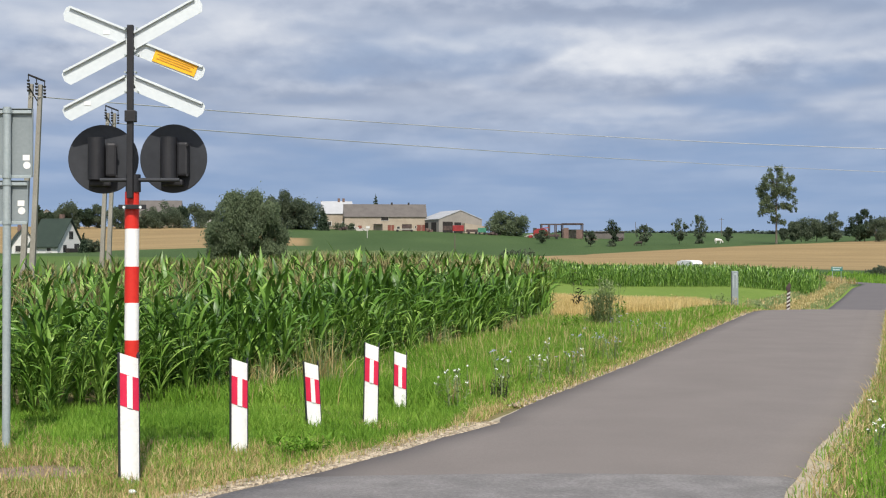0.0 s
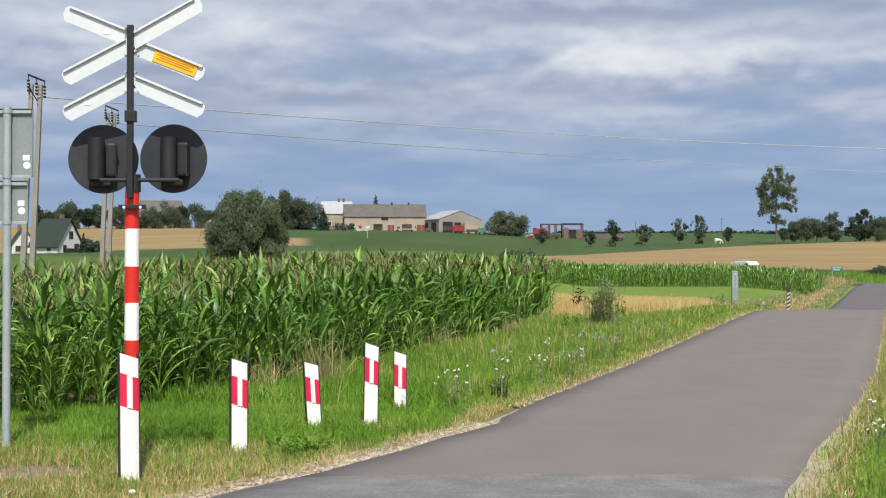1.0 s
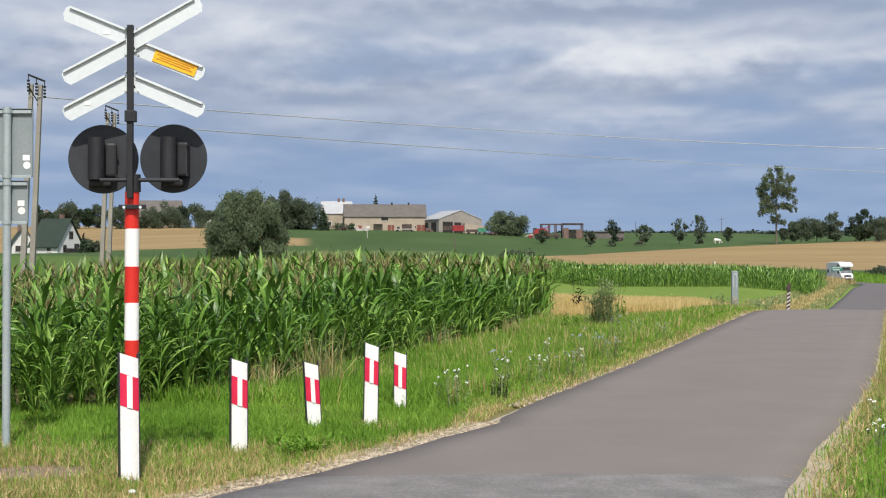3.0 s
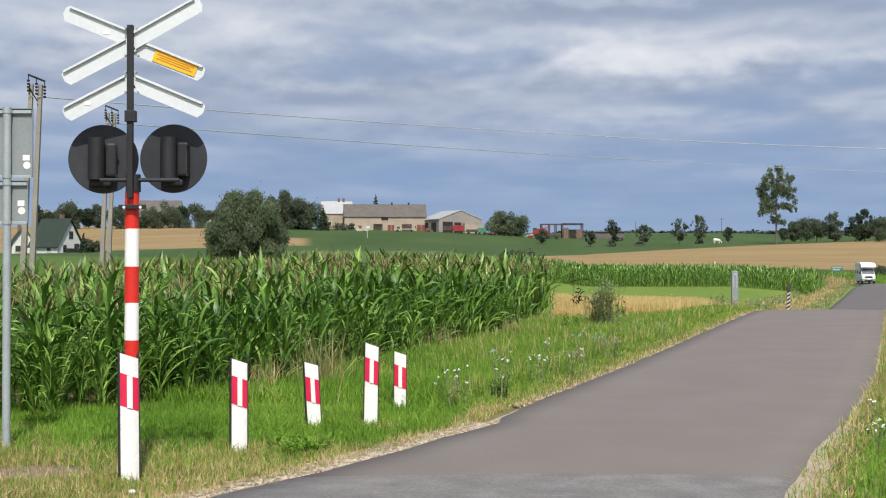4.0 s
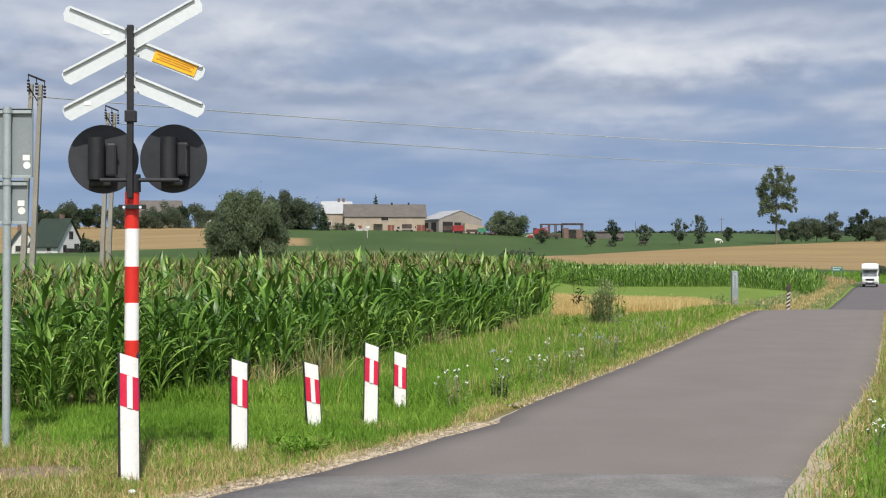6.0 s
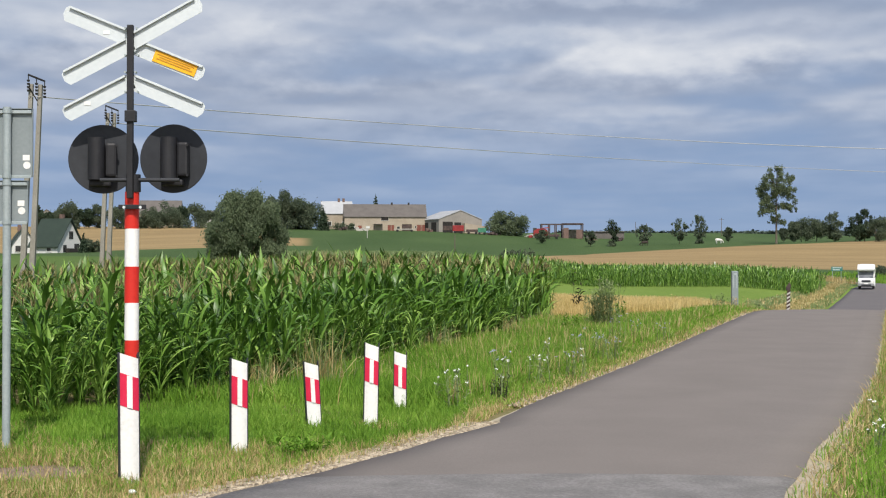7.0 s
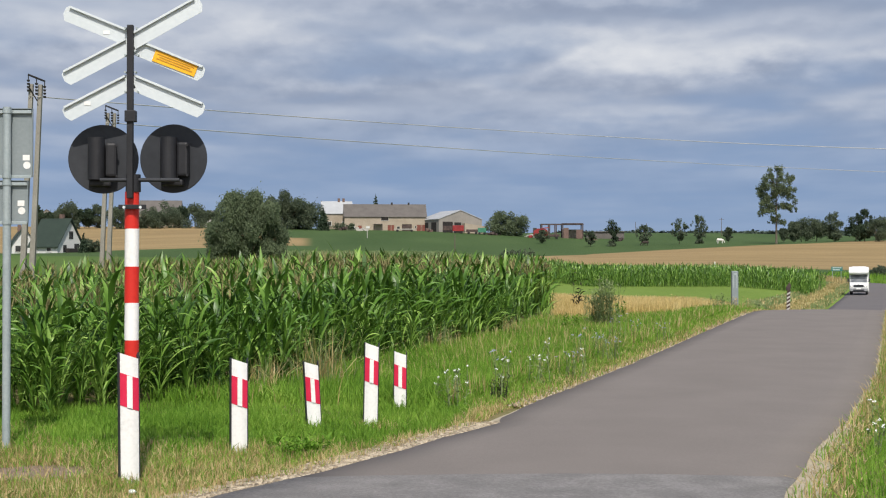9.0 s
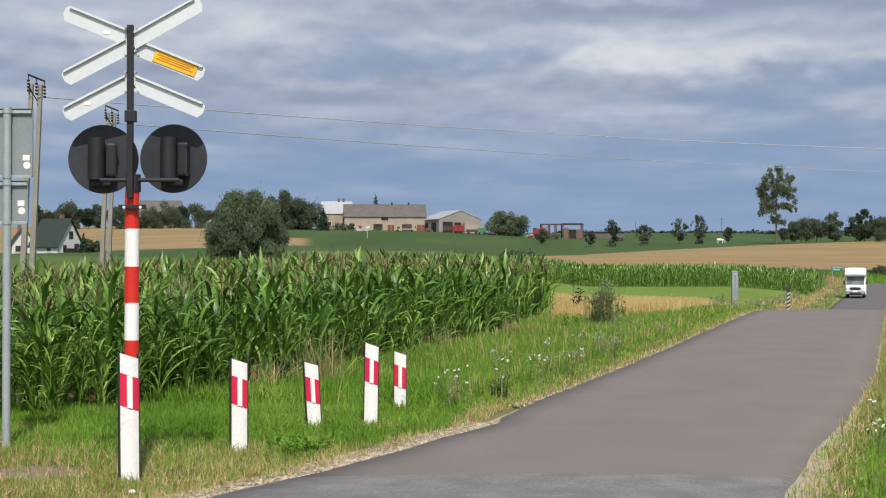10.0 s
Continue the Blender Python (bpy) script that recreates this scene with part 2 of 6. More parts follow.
    cover = mth("MULTIPLY", ramp(big, [(0.30, (0.25, 0.25, 0.25)), (0.52, (1, 1, 1))]),
                ramp(mth("MULTIPLY", elev, 5.0), [(0.12, (0.10, 0.10, 0.10)), (0.36, (0.30, 0.30, 0.30)), (0.50, (0.75, 0.75, 0.75)), (0.60, (1, 1, 1))]))
    mx = n.new("ShaderNodeMix")
    mx.data_type = "RGBA"
    l.new(cover, mx.inputs["Factor"])
    l.new(base, mx.inputs["A"])
    l.new(cloud_col, mx.inputs["B"])
    em = n.new("ShaderNodeEmission")
    l.new(mx.outputs["Result"], em.inputs[0])
    l.new(em.outputs[0], n["Material Output"].inputs["Surface"])
    return m


# ---------------------------------------------------------------- mesh helpers
def part(name, bm, material, parent=None, label="", smooth=False):
    me = bpy.data.meshes.new(name)
    bmesh.ops.recalc_face_normals(bm, faces=bm.faces)
    bm.to_mesh(me)
    bm.free()
    me.materials.append(M[material] if isinstance(material, str) else material)
    if smooth:
        for p in me.polygons:
            p.use_smooth = True
    ob = new(name, me)
    if parent is not None:
        ob.parent = parent
    if label:
        tagged(ob, label)
    return ob


def soup(name, verts, faces, material, parent=None, smooth=False):
    me = bpy.data.meshes.new(name)
    me.from_pydata([tuple(v) for v in verts], [], faces)
    me.materials.append(M[material])
    if smooth:
        me.polygons.foreach_set("use_smooth", [True] * len(me.polygons))
    me.update()
    ob = new(name, me)
    if parent is not None:
        ob.parent = parent
    return ob


def thing(name, m, label, category, group=""):
    ob = new(name)
    ob.empty_display_size = 0.2
    ob.matrix_world = m
    return tagged(ob, label, category, group)


def box(bm, c, s, m=None, bevel=0.0):
    r = bmesh.ops.create_cube(bm, size=1)["verts"]
    t = Matrix.Translation(c) @ Matrix.Diagonal((*s, 1))
    bmesh.ops.transform(bm, matrix=(m @ t) if m else t, verts=r)
    if bevel:
        es = {e for v in r for e in v.link_edges}
        bmesh.ops.bevel(bm, geom=list(es), offset=bevel, segments=2, profile=0.6, affect="EDGES")
    return bm


def rod(bm, a, b, r1, r2=None, seg=12):
    a, b = Vector(a), Vector(b)
    d = b - a
    v = bmesh.ops.create_cone(bm, cap_ends=True, segments=seg, radius1=r1, radius2=r1 if r2 is None else r2, depth=d.length)["verts"]
    bmesh.ops.transform(bm, matrix=Matrix.Translation((a + b) / 2) @ d.to_track_quat("Z", "Y").to_matrix().to_4x4(), verts=v)
    return bm


def prism(bm, outline, depth, m=None, bevel=0.0):
    """An outline in x, z, pushed along y from 0 to depth."""
    lo = [bm.verts.new((x, 0, z)) for x, z in outline]
    hi = [bm.verts.new((x, depth, z)) for x, z in outline]
    k = len(outline)
    fs = [bm.faces.new(lo), bm.faces.new(hi[::-1])]
    for i in range(k):
        fs.append(bm.faces.new((lo[i], hi[i], hi[(i + 1) % k], lo[(i + 1) % k])))
    if m:
        bmesh.ops.transform(bm, matrix=m, verts=lo + hi)
    if bevel:
        bmesh.ops.bevel(bm, geom=list({e for f in fs for e in f.edges}), offset=bevel, segments=2, affect="EDGES")
    return bm


B = bmesh.new

# ---------------------------------------------------------------- lie of the land
DEPTHS = (0, 20, 40, 60, 100, 140, 200, 260, 320, 400, 480, 600, 1000, 3000)
BEARINGS = (-0.3, -0.15, 0.0, 0.1, 0.2, 0.3)
HEIGHTS = np.array((
    (0, 0, 0.1, 0.3, 0.8, 1.6, 2.98, 3.6, 4.6, 7.9, 13.8, 17.6, 22, 69),
    (0, 0, 0.1, 0.3, 0.9, 1.76, 2.6, 4.2, 6.1, 10.2, 14.2, 17.6, 22, 69),
    (0, 0, 0.05, 0.2, 0.5, 1.2, 2.66, 3.7, 5.4, 8.7, 12.9, 15.2, 21, 68),
    (0, 0, 0.0, -0.1, -0.5, -0.42, 0.1, 1.85, 3.15, 5.8, 10.1, 14.8, 21, 68),
    (0, 0, 0.1, -0.2, -0.6, -0.42, -0.05, 1.45, 3.15, 7.6, 9.5, 14.5, 21, 68),
    (0, 0, 0.1, -0.5, -1.3, -1.55, -0.9, 0.85, 2.9, 7.5, 10.3, 13.4, 21, 66)))
ROAD_LINE = np.array(((-8.7, -20), (-2.5, 0), (4.5, 22.5), (27.9, 98), (50.6, 171), (57.2, 190), (60.3, 200), (60.8, 208),
                      (59.0, 220), (56.2, 228), (51.0, 241), (44.6, 255), (36, 265), (18, 272), (-30, 274)))
ROAD_Z = ((-20, 0), (24, 0.0), (36, 0.13), (46, 0.20), (53, 0.02), (68, -0.9), (85, -1.75), (110, -1.82), (146, -1.62), (166, -1.38),
          (180, -1.15), (195, -1.02), (206, -0.92), (219, -0.82), (237, -0.68), (255, -0.45), (276, -0.35))


def smooth_curve(pts, per=14):
    out = []
    p = np.vstack((2 * pts[0] - pts[1], pts, 2 * pts[-1] - pts[-2]))
    for i in range(1, len(p) - 2):
        for s in range(per):
            t = s / per
            a, b, c, d = p[i - 1], p[i], p[i + 1], p[i + 2]
            out.append(0.5 * (2 * b + (c - a) * t + (2 * a - 5 * b + 4 * c - d) * t * t + (3 * b - a - 3 * c + d) * t ** 3))
    return np.array(out + [pts[-1]])


ROAD = smooth_curve(ROAD_LINE)
_rz = np.array(ROAD_Z, float)


def road_z(y):
    """Height of the road's crown, eased between the given levels."""
    return 0.5 * np.interp(y, _rz[:, 0], _rz[:, 1]) + 0.25 * (np.interp(np.asarray(y) - 4, _rz[:, 0], _rz[:, 1]) + np.interp(np.asarray(y) + 4, _rz[:, 0], _rz[:, 1]))


def sstep(a, b, v):
    t = np.clip((v - a) / (b - a), 0, 1)
    return t * t * (3 - 2 * t)


_hd = np.array(DEPTHS, float)
_slopes = np.gradient(HEIGHTS, _hd, axis=1)
_R0, _R1 = ROAD[:-1], ROAD[1:]


def ground_many(x, y):
    """Height of the land at arrays of places; the road lies in it on its own profile."""
    x, y = np.asarray(x, float), np.asarray(y, float)
    yy = np.clip(y, 0, 2999.9)
    b = np.clip(x / np.maximum(yy, 12.0), -0.3, 0.3)
    i = np.clip(np.searchsorted(_hd, yy, "right") - 1, 0, len(_hd) - 2)
    h = _hd[i + 1] - _hd[i]
    t = (yy - _hd[i]) / h
    col = (HEIGHTS[:, i] * (2 * t ** 3 - 3 * t ** 2 + 1) + _slopes[:, i] * h * (t ** 3 - 2 * t ** 2 + t)
           + HEIGHTS[:, i + 1] * (3 * t ** 2 - 2 * t ** 3) + _slopes[:, i + 1] * h * (t ** 3 - t ** 2))
    bb = np.array(BEARINGS)
    j = np.clip(np.searchsorted(bb, b, "right") - 1, 0, len(bb) - 2)
    f = (b - bb[j]) / (bb[j + 1] - bb[j])
    k = np.arange(len(x))
    z = col[j, k] * (1 - f) + col[j + 1, k] * f
    near = np.flatnonzero((y < 300) & (np.abs(x) < 120))
    d = _R1 - _R0
    dd = (d * d).sum(1)
    for c in range(0, len(near), 8000):
        n = near[c:c + 8000]
        px, py = x[n][:, None], y[n][:, None]
        s = np.clip(((px - _R0[:, 0]) * d[:, 0] + (py - _R0[:, 1]) * d[:, 1]) / dd, 0, 1)
        qx, qy = _R0[:, 0] + d[:, 0] * s, _R0[:, 1] + d[:, 1] * s
        e = (qx - px) ** 2 + (qy - py) ** 2
        m = e.argmin(1)
        r = np.arange(len(n))
        ry, dist = qy[r, m], np.sqrt(e[r, m])
        w = 1 - sstep(2.6, 4.5 + np.minimum(ry, 100) * 0.035, dist)
        z[n] = z[n] * (1 - w) + (road_z(ry) - 0.03) * w
    return z


def ground(x, y):
    return float(ground_many([x], [y])[0])


def at(b, depth, dz=0.0):
    """The place at that bearing (metres aside for each metre of depth) and depth, on the ground."""
    return Vector((b * depth, depth, ground(b * depth, depth) + dz))


def half_left(y):
    """Width of the asphalt left of its middle line: flared at the crossing."""
    return np.interp(y, (10.3, 11.4, 12.9, 13.7, 15.1, 15.5, 17.5, 40, 60, 80), (2.23, 1.99, 1.79, 1.71, 1.53, 1.64, 1.74, 1.8, 2.0, 2.45))


def half_right(y):
    return np.interp(y, (10, 13, 16, 22, 60), (1.62, 1.70, 1.92, 2.12, 2.15))


def left_edge(y):
    return 4.5 + 0.31 * (y - 22.5) - half_left(y) / 0.955


def right_edge(y):
    return 4.5 + 0.31 * (y - 22.5) + half_right(y) / 0.955


CORN_FRONT = 15.0
CORN_SIDE = ((15.0, -5.3), (17.3, -3.3), (19.2, -2.3), (24.9, -0.85), (29, 0.3), (33, 1.35), (47, 3.55), (64, 4.5))


def corn_edge(y):
    """Where the maize ends towards the road."""
    return np.interp(y, [p[0] for p in CORN_SIDE], [p[1] for p in CORN_SIDE])


# ---------------------------------------------------------------- ground and fields
def land_material():
    """One sheet of fields: meadow, stubble, ripe grain, ploughed soil, chosen by place."""
    m = bpy.data.materials.new("land")
    m.use_nodes = True
    n, l = m.node_tree.nodes, m.node_tree.links
    bs = n["Principled BSDF"]
    bs.inputs["Roughness"].default_value = 0.95
    bs.inputs["Specular IOR Level"].default_value = 0.15
    tc = n.new("ShaderNodeTexCoord")
    sp = n.new("ShaderNodeSeparateXYZ")
    l.new(tc.outputs["Object"], sp.inputs[0])
    X, Y = sp.outputs["X"], sp.outputs["Y"]

    def mth(op, a, b=None, c=None):
        q = n.new("ShaderNodeMath")
        q.operation = op
        for i, v in enumerate((a, b, c)):
            if v is not None:
                if isinstance(v, (int, float)):
                    q.inputs[i].default_value = v
                else:
                    l.new(v, q.inputs[i])
        return q.outputs[0]

    def noise_fac(scale, stretch=(1, 1, 1), detail=6):
        mp = n.new("ShaderNodeMapping")
        mp.inputs["Scale"].default_value = stretch
        l.new(tc.outputs["Object"], mp.inputs[0])
        t = n.new("ShaderNodeTexNoise")
        t.inputs["Scale"].default_value = scale
        t.inputs["Detail"].default_value = detail
        l.new(mp.outputs[0], t.inputs["Vector"])
        return t.outputs["Fac"]

    def tint(f, a, b):
        r = n.new("ShaderNodeValToRGB")
        r.color_ramp.elements[0].position, r.color_ramp.elements[0].color = 0.32, (*a, 1)
        r.color_ramp.elements[1].position, r.color_ramp.elements[1].color = 0.68, (*b, 1)
        l.new(f, r.inputs[0])
        return r.outputs[0]
    mixed = mth("ADD", mth("MULTIPLY", noise_fac(0.05, (1, 0.25, 1)), 0.55), mth("MULTIPLY", noise_fac(1.7, (1, 0.35, 1)), 0.45))
    streaks = mth("ADD", mth("MULTIPLY", noise_fac(0.02, (1, 4.0, 1)), 0.45), mth("ADD", mth("MULTIPLY", noise_fac(0.5, (0.25, 2.2, 1)), 0.25), mth("MULTIPLY", noise_fac(3.0, (1, 0.35, 1)), 0.30)))
    near = mth("ADD", mth("MULTIPLY", noise_fac(0.6), 0.5), mth("MULTIPLY", noise_fac(14.0), 0.5))
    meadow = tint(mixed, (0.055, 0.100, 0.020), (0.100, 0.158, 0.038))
    # The meadow again, brightened: sunshine on the right-hand part put into the colour.
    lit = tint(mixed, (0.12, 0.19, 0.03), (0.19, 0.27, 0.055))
    # rich and pale are darkened for cloud shade over the fields
    rich = tint(mixed, (0.040, 0.075, 0.022), (0.072, 0.115, 0.038))
    pale = tint(mixed, (0.058, 0.105, 0.022), (0.105, 0.165, 0.04))
    tan = tint(streaks, (0.205, 0.145, 0.068), (0.35, 0.255, 0.125))
    verge = tint(near, (0.09, 0.10, 0.03), (0.27, 0.22, 0.11))
    wob = mth("MULTIPLY_ADD", noise_fac(0.04), 16.0, -8.0)
    Yw = mth("ADD", Y, wob)
    bear = mth("DIVIDE", X, mth("MAXIMUM", Y, 5.0))
    col = verge

    def over(colour, mask):
        nonlocal col
        q = n.new("ShaderNodeMix")
        q.data_type = "RGBA"
        l.new(mask, q.inputs["Factor"])
        l.new(col, q.inputs["A"])
        l.new(colour, q.inputs["B"])
        col = q.outputs["Result"]

    def past(v, edge, soft=1.0):
        q = n.new("ShaderNodeMapRange")
        q.interpolation_type = "SMOOTHSTEP"
        l.new(v, q.inputs["Value"])
        if isinstance(edge, (int, float)):
            q.inputs["From Min"].default_value, q.inputs["From Max"].default_value = edge - soft, edge + soft
        else:
            l.new(mth("SUBTRACT", edge, soft), q.inputs["From Min"])
            l.new(mth("ADD", edge, soft), q.inputs["From Max"])
        return q.outputs[0]
    # trodden bare soil in the corner by the mast
    soil = tint(near, (0.17, 0.125, 0.09), (0.31, 0.24, 0.18))
    ex = mth("DIVIDE", mth("ADD", X, 3.3), 0.5)
    ey = mth("DIVIDE", mth("SUBTRACT", Y, 11.5), 0.5)
    blot = mth("ADD", mth("ADD", mth("MULTIPLY", ex, ex), mth("MULTIPLY", ey, ey)), mth("MULTIPLY", noise_fac(3.0), 1.4))
    over(soil, mth("SUBTRACT", 1.0, past(blot, 1.8, 0.4)))
    over(meadow, past(Y, 48.0, 6.0))
    over(pale, past(Y, 96.0, 1.5))
    # right of the middle the meadow takes its painted sunshine
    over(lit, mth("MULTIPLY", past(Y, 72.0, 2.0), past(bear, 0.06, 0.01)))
    # left-hand side: a dark crop, then ripe grain up to the skyline trees
    lefthand = mth("SUBTRACT", 1.0, past(bear, -0.10, 0.003))
    over(rich, mth("MULTIPLY", lefthand, past(Yw, 205.0, 3.0)))
    over(tan, mth("MULTIPLY", mth("SUBTRACT", 1.0, past(bear, -0.115, 0.003)), past(Yw, 300.0, 3.0)))
    # middle: green meadow below the farm
    over(rich, mth("MULTIPLY", past(bear, -0.115, 0.003), past(Yw, 190.0, 6.0)))
    # right-hand side: wide stubble field that ends in a slanting line, meadow behind it
    edge = n.new("ShaderNodeValToRGB")
    stops = ((0.036, 288), (0.066, 309), (0.104, 366), (0.143, 374), (0.199, 380), (0.252, 406), (0.306, 454))
    while len(edge.color_ramp.elements) < len(stops):
        edge.color_ramp.elements.new(0.5)
    for el, (p, v) in zip(edge.color_ramp.elements, stops):
        el.position, el.color = p * 3.0, (v / 500, v / 500, v / 500, 1)
    l.new(mth("MULTIPLY", bear, 3.0), edge.inputs[0])
    top = mth("ADD", mth("MULTIPLY", edge.outputs[0], 500.0), mth("MULTIPLY", wob, 0.2))
    inside = mth("MULTIPLY", past(bear, 0.040, 0.003), mth("MULTIPLY", past(Y, 256.0, 2.0), mth("SUBTRACT", 1.0, past(Y, top, 2.0))))
    over(tan, inside)
    # dirt lane below the farm
    lane = mth("MULTIPLY", mth("MULTIPLY", past(bear, -0.118, 0.004), mth("SUBTRACT", 1.0, past(bear, -0.094, 0.006))), mth("MULTIPLY", past(Yw, 325.0, 4.0), mth("SUBTRACT", 1.0, past(Yw, 385.0, 4.0))))
    over(tan, lane)
    over(rich, past(Yw, 640.0, 20.0))
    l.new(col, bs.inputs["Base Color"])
    bz = n.new("ShaderNodeTexNoise")
    bz.inputs["Scale"].default_value = 3.0
    bz.inputs["Detail"].default_value = 8
    l.new(tc.outputs["Object"], bz.inputs["Vector"])
    bp = n.new("ShaderNodeBump")
    bp.inputs["Strength"].default_value = 0.7
    bp.inputs["Distance"].default_value = 0.15
    l.new(bz.outputs["Fac"], bp.inputs["Height"])
    l.new(bp.outputs[0], bs.inputs["Normal"])
    return m


M["land"] = land_material()


def build_land():
    ys = np.concatenate((np.arange(-60, 0, 6), np.arange(0, 60, 0.8), np.arange(60, 270, 2.5), np.arange(270, 700, 8), np.geomspace(700, 4600, 24)))
    bs = np.concatenate((np.linspace(-6, -0.5, 12), np.linspace(-0.45, 0.45, 120), np.linspace(0.5, 6, 12)))
    faces = []
    w = np.maximum(np.abs(ys) * 0.96, 14.0)
    gx = np.clip(w[:, None] * bs[None], -4600, 4600).ravel()
    gy = np.repeat(ys, len(bs))
    gz = ground_many(gx, gy)
    verts = []
    for x, y, z in zip(gx, gy, gz):
        if 6 < y < 60 and abs(x) < 30:
            off = abs(x - 4.5 - 0.31 * (y - 22.5)) * 0.955
            z += 0.05 * noise.noise(Vector((x * 0.7, y * 0.7, 0))) * float(sstep(2.7, 4.0, off))
        verts.append((x, y, z))
    k = len(bs)
    for i in range(len(ys) - 1):
        for j in range(k - 1):
            a = i * k + j
            faces.append((a, a + 1, a + k + 1, a + k))
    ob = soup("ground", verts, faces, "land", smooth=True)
    tagged(ob, "rolling farmland with meadow, stubble and grass verges", "ground", kind="structure")


def strip(name, material, ragged, label, curve, square=False):
    """A piece of road, bowed slightly in the middle, with worn edges and a thickness."""
    lift = 0.045
    pts = curve
    d = np.gradient(np.array(curve), axis=0)
    dirs = d / np.linalg.norm(d, axis=1)[:, None]
    verts, faces = [], []
    cross = (-1, -0.999, -0.75, -0.4, 0, 0.4, 0.75, 0.999, 1)
    k = len(cross)
    for (x, y), (dx, dy) in zip(pts, dirs):
        dl = 0.0 if square else 0.62
        nl = float(half_left(y + dl)) + ragged * noise.noise(Vector((y * 0.9, 3.1, 0))) + 0.3 * ragged * noise.noise(Vector((y * 2.3, 8.1, 0)))
        nr = float(half_right(y - dl)) + ragged * noise.noise(Vector((y * 0.8, 13.1, 0))) + 0.3 * ragged * noise.noise(Vector((y * 2.1, 18.1, 0)))
        for c in cross:
            w = nl if c < 0 else nr
            px, py = (x + c * w / 0.955, y) if square else (x + dy * c * w, y - dx * c * w)
            z = float(road_z(y)) + lift - 0.03 * abs(c) ** 2 - (0.09 if abs(c) == 1 else 0)
            verts.append((px, py, z))
    for i in range(len(pts) - 1):
        for j in range(k - 1):
            a = i * k + j
            faces.append((a, a + 1, a + k + 1, a + k))
    ob = soup(name, verts, faces, material, smooth=True)
    return tagged(ob, label, "road", kind="structure")


def build_road():
    line = [(4.5 + 0.31 * (y - 22.5), y) for y in np.arange(-6, 11.21, 0.2)]
    strip("road_crossing", "asphalt_old", 0.05, "coarse grey asphalt apron at the level crossing", line, True)
    line = [(4.5 + 0.31 * (y - 22.5), y) for y in np.arange(11.2, 59.9, 0.2)]
    strip("road", "asphalt", 0.05, "narrow smooth country road of worn grey asphalt", line, True)
    i0 = next(i for i, p in enumerate(ROAD) if p[1] > 60)
    far = [(4.5 + 0.31 * (59.75 - 22.5), 59.75)] + [tuple(p) for p in ROAD[i0:]]
    strip("road_far", "asphalt_dark", 0.07, "country road dipping and bending away between fields", far)


def build_backdrop():
    """A far curved screen of sky that carries the drifting cloud."""
    verts, faces = [], []
    n = 48
    for i in range(n + 1):
        a = radians(-50 + 100 * i / n)
        for j in range(13):
            verts.append((4000 * math.sin(a), 4000 * math.cos(a), -200 + 2600 * j / 12))
    for i in range(n):
        for j in range(12):
            a = i * 13 + j
            faces.append((a, a + 13, a + 14, a + 1))
    M["sky"] = sky_material()
    ob = soup("backdrop", verts, faces, "sky", smooth=True)
    ob.visible_shadow = False
    return tagged(ob, "broken grey and white cloud over a hazy blue sky", "sky", kind="structure")


build_land()
build_road()
backdrop = build_backdrop()

# ---------------------------------------------------------------- crossing signal mast
def cross_arm(name, parent, p0, p1, width, y, label, flange_from=0.0):
    """A flat bar with a bent-over rim on its upper edge, seen from the back."""
    p0, p1 = Vector((p0[0], y, p0[1])), Vector((p1[0], y, p1[1]))
    d = p1 - p0
    L = d.length
    ang = math.atan2(d.z, d.x)
    flip = -1 if abs(ang) > math.pi / 2 else 1
    m = Matrix.Translation(p0) @ Matrix.Rotation(-ang, 4, "Y")
    bm = B()
    h = width / 2
    prism(bm, [(0, -h), (L - 0.03, -h), (L, -h * 0.2), (L - 0.005, h * 0.7), (L - 0.03, h), (0, h)] if flip == 1 else
          [(0, -h), (L - 0.03, -h), (L - 0.005, -h * 0.7), (L, h * 0.2), (L - 0.03, h), (0, h)], 0.004, m)
    arm = part(name, bm, "alu", parent, label)
    bm = B()
    box(bm, (L / 2 + flange_from / 2, -0.010, flip * (h - 0.002)), (L - flange_from - 0.06, 0.022, 0.006), m)
    box(bm, (L / 2 + flange_from / 2, -0.022, flip * (h - 0.008)), (L - flange_from - 0.06, 0.004, 0.016), m)
    part("rim", bm, "alu", arm)
    return arm, m


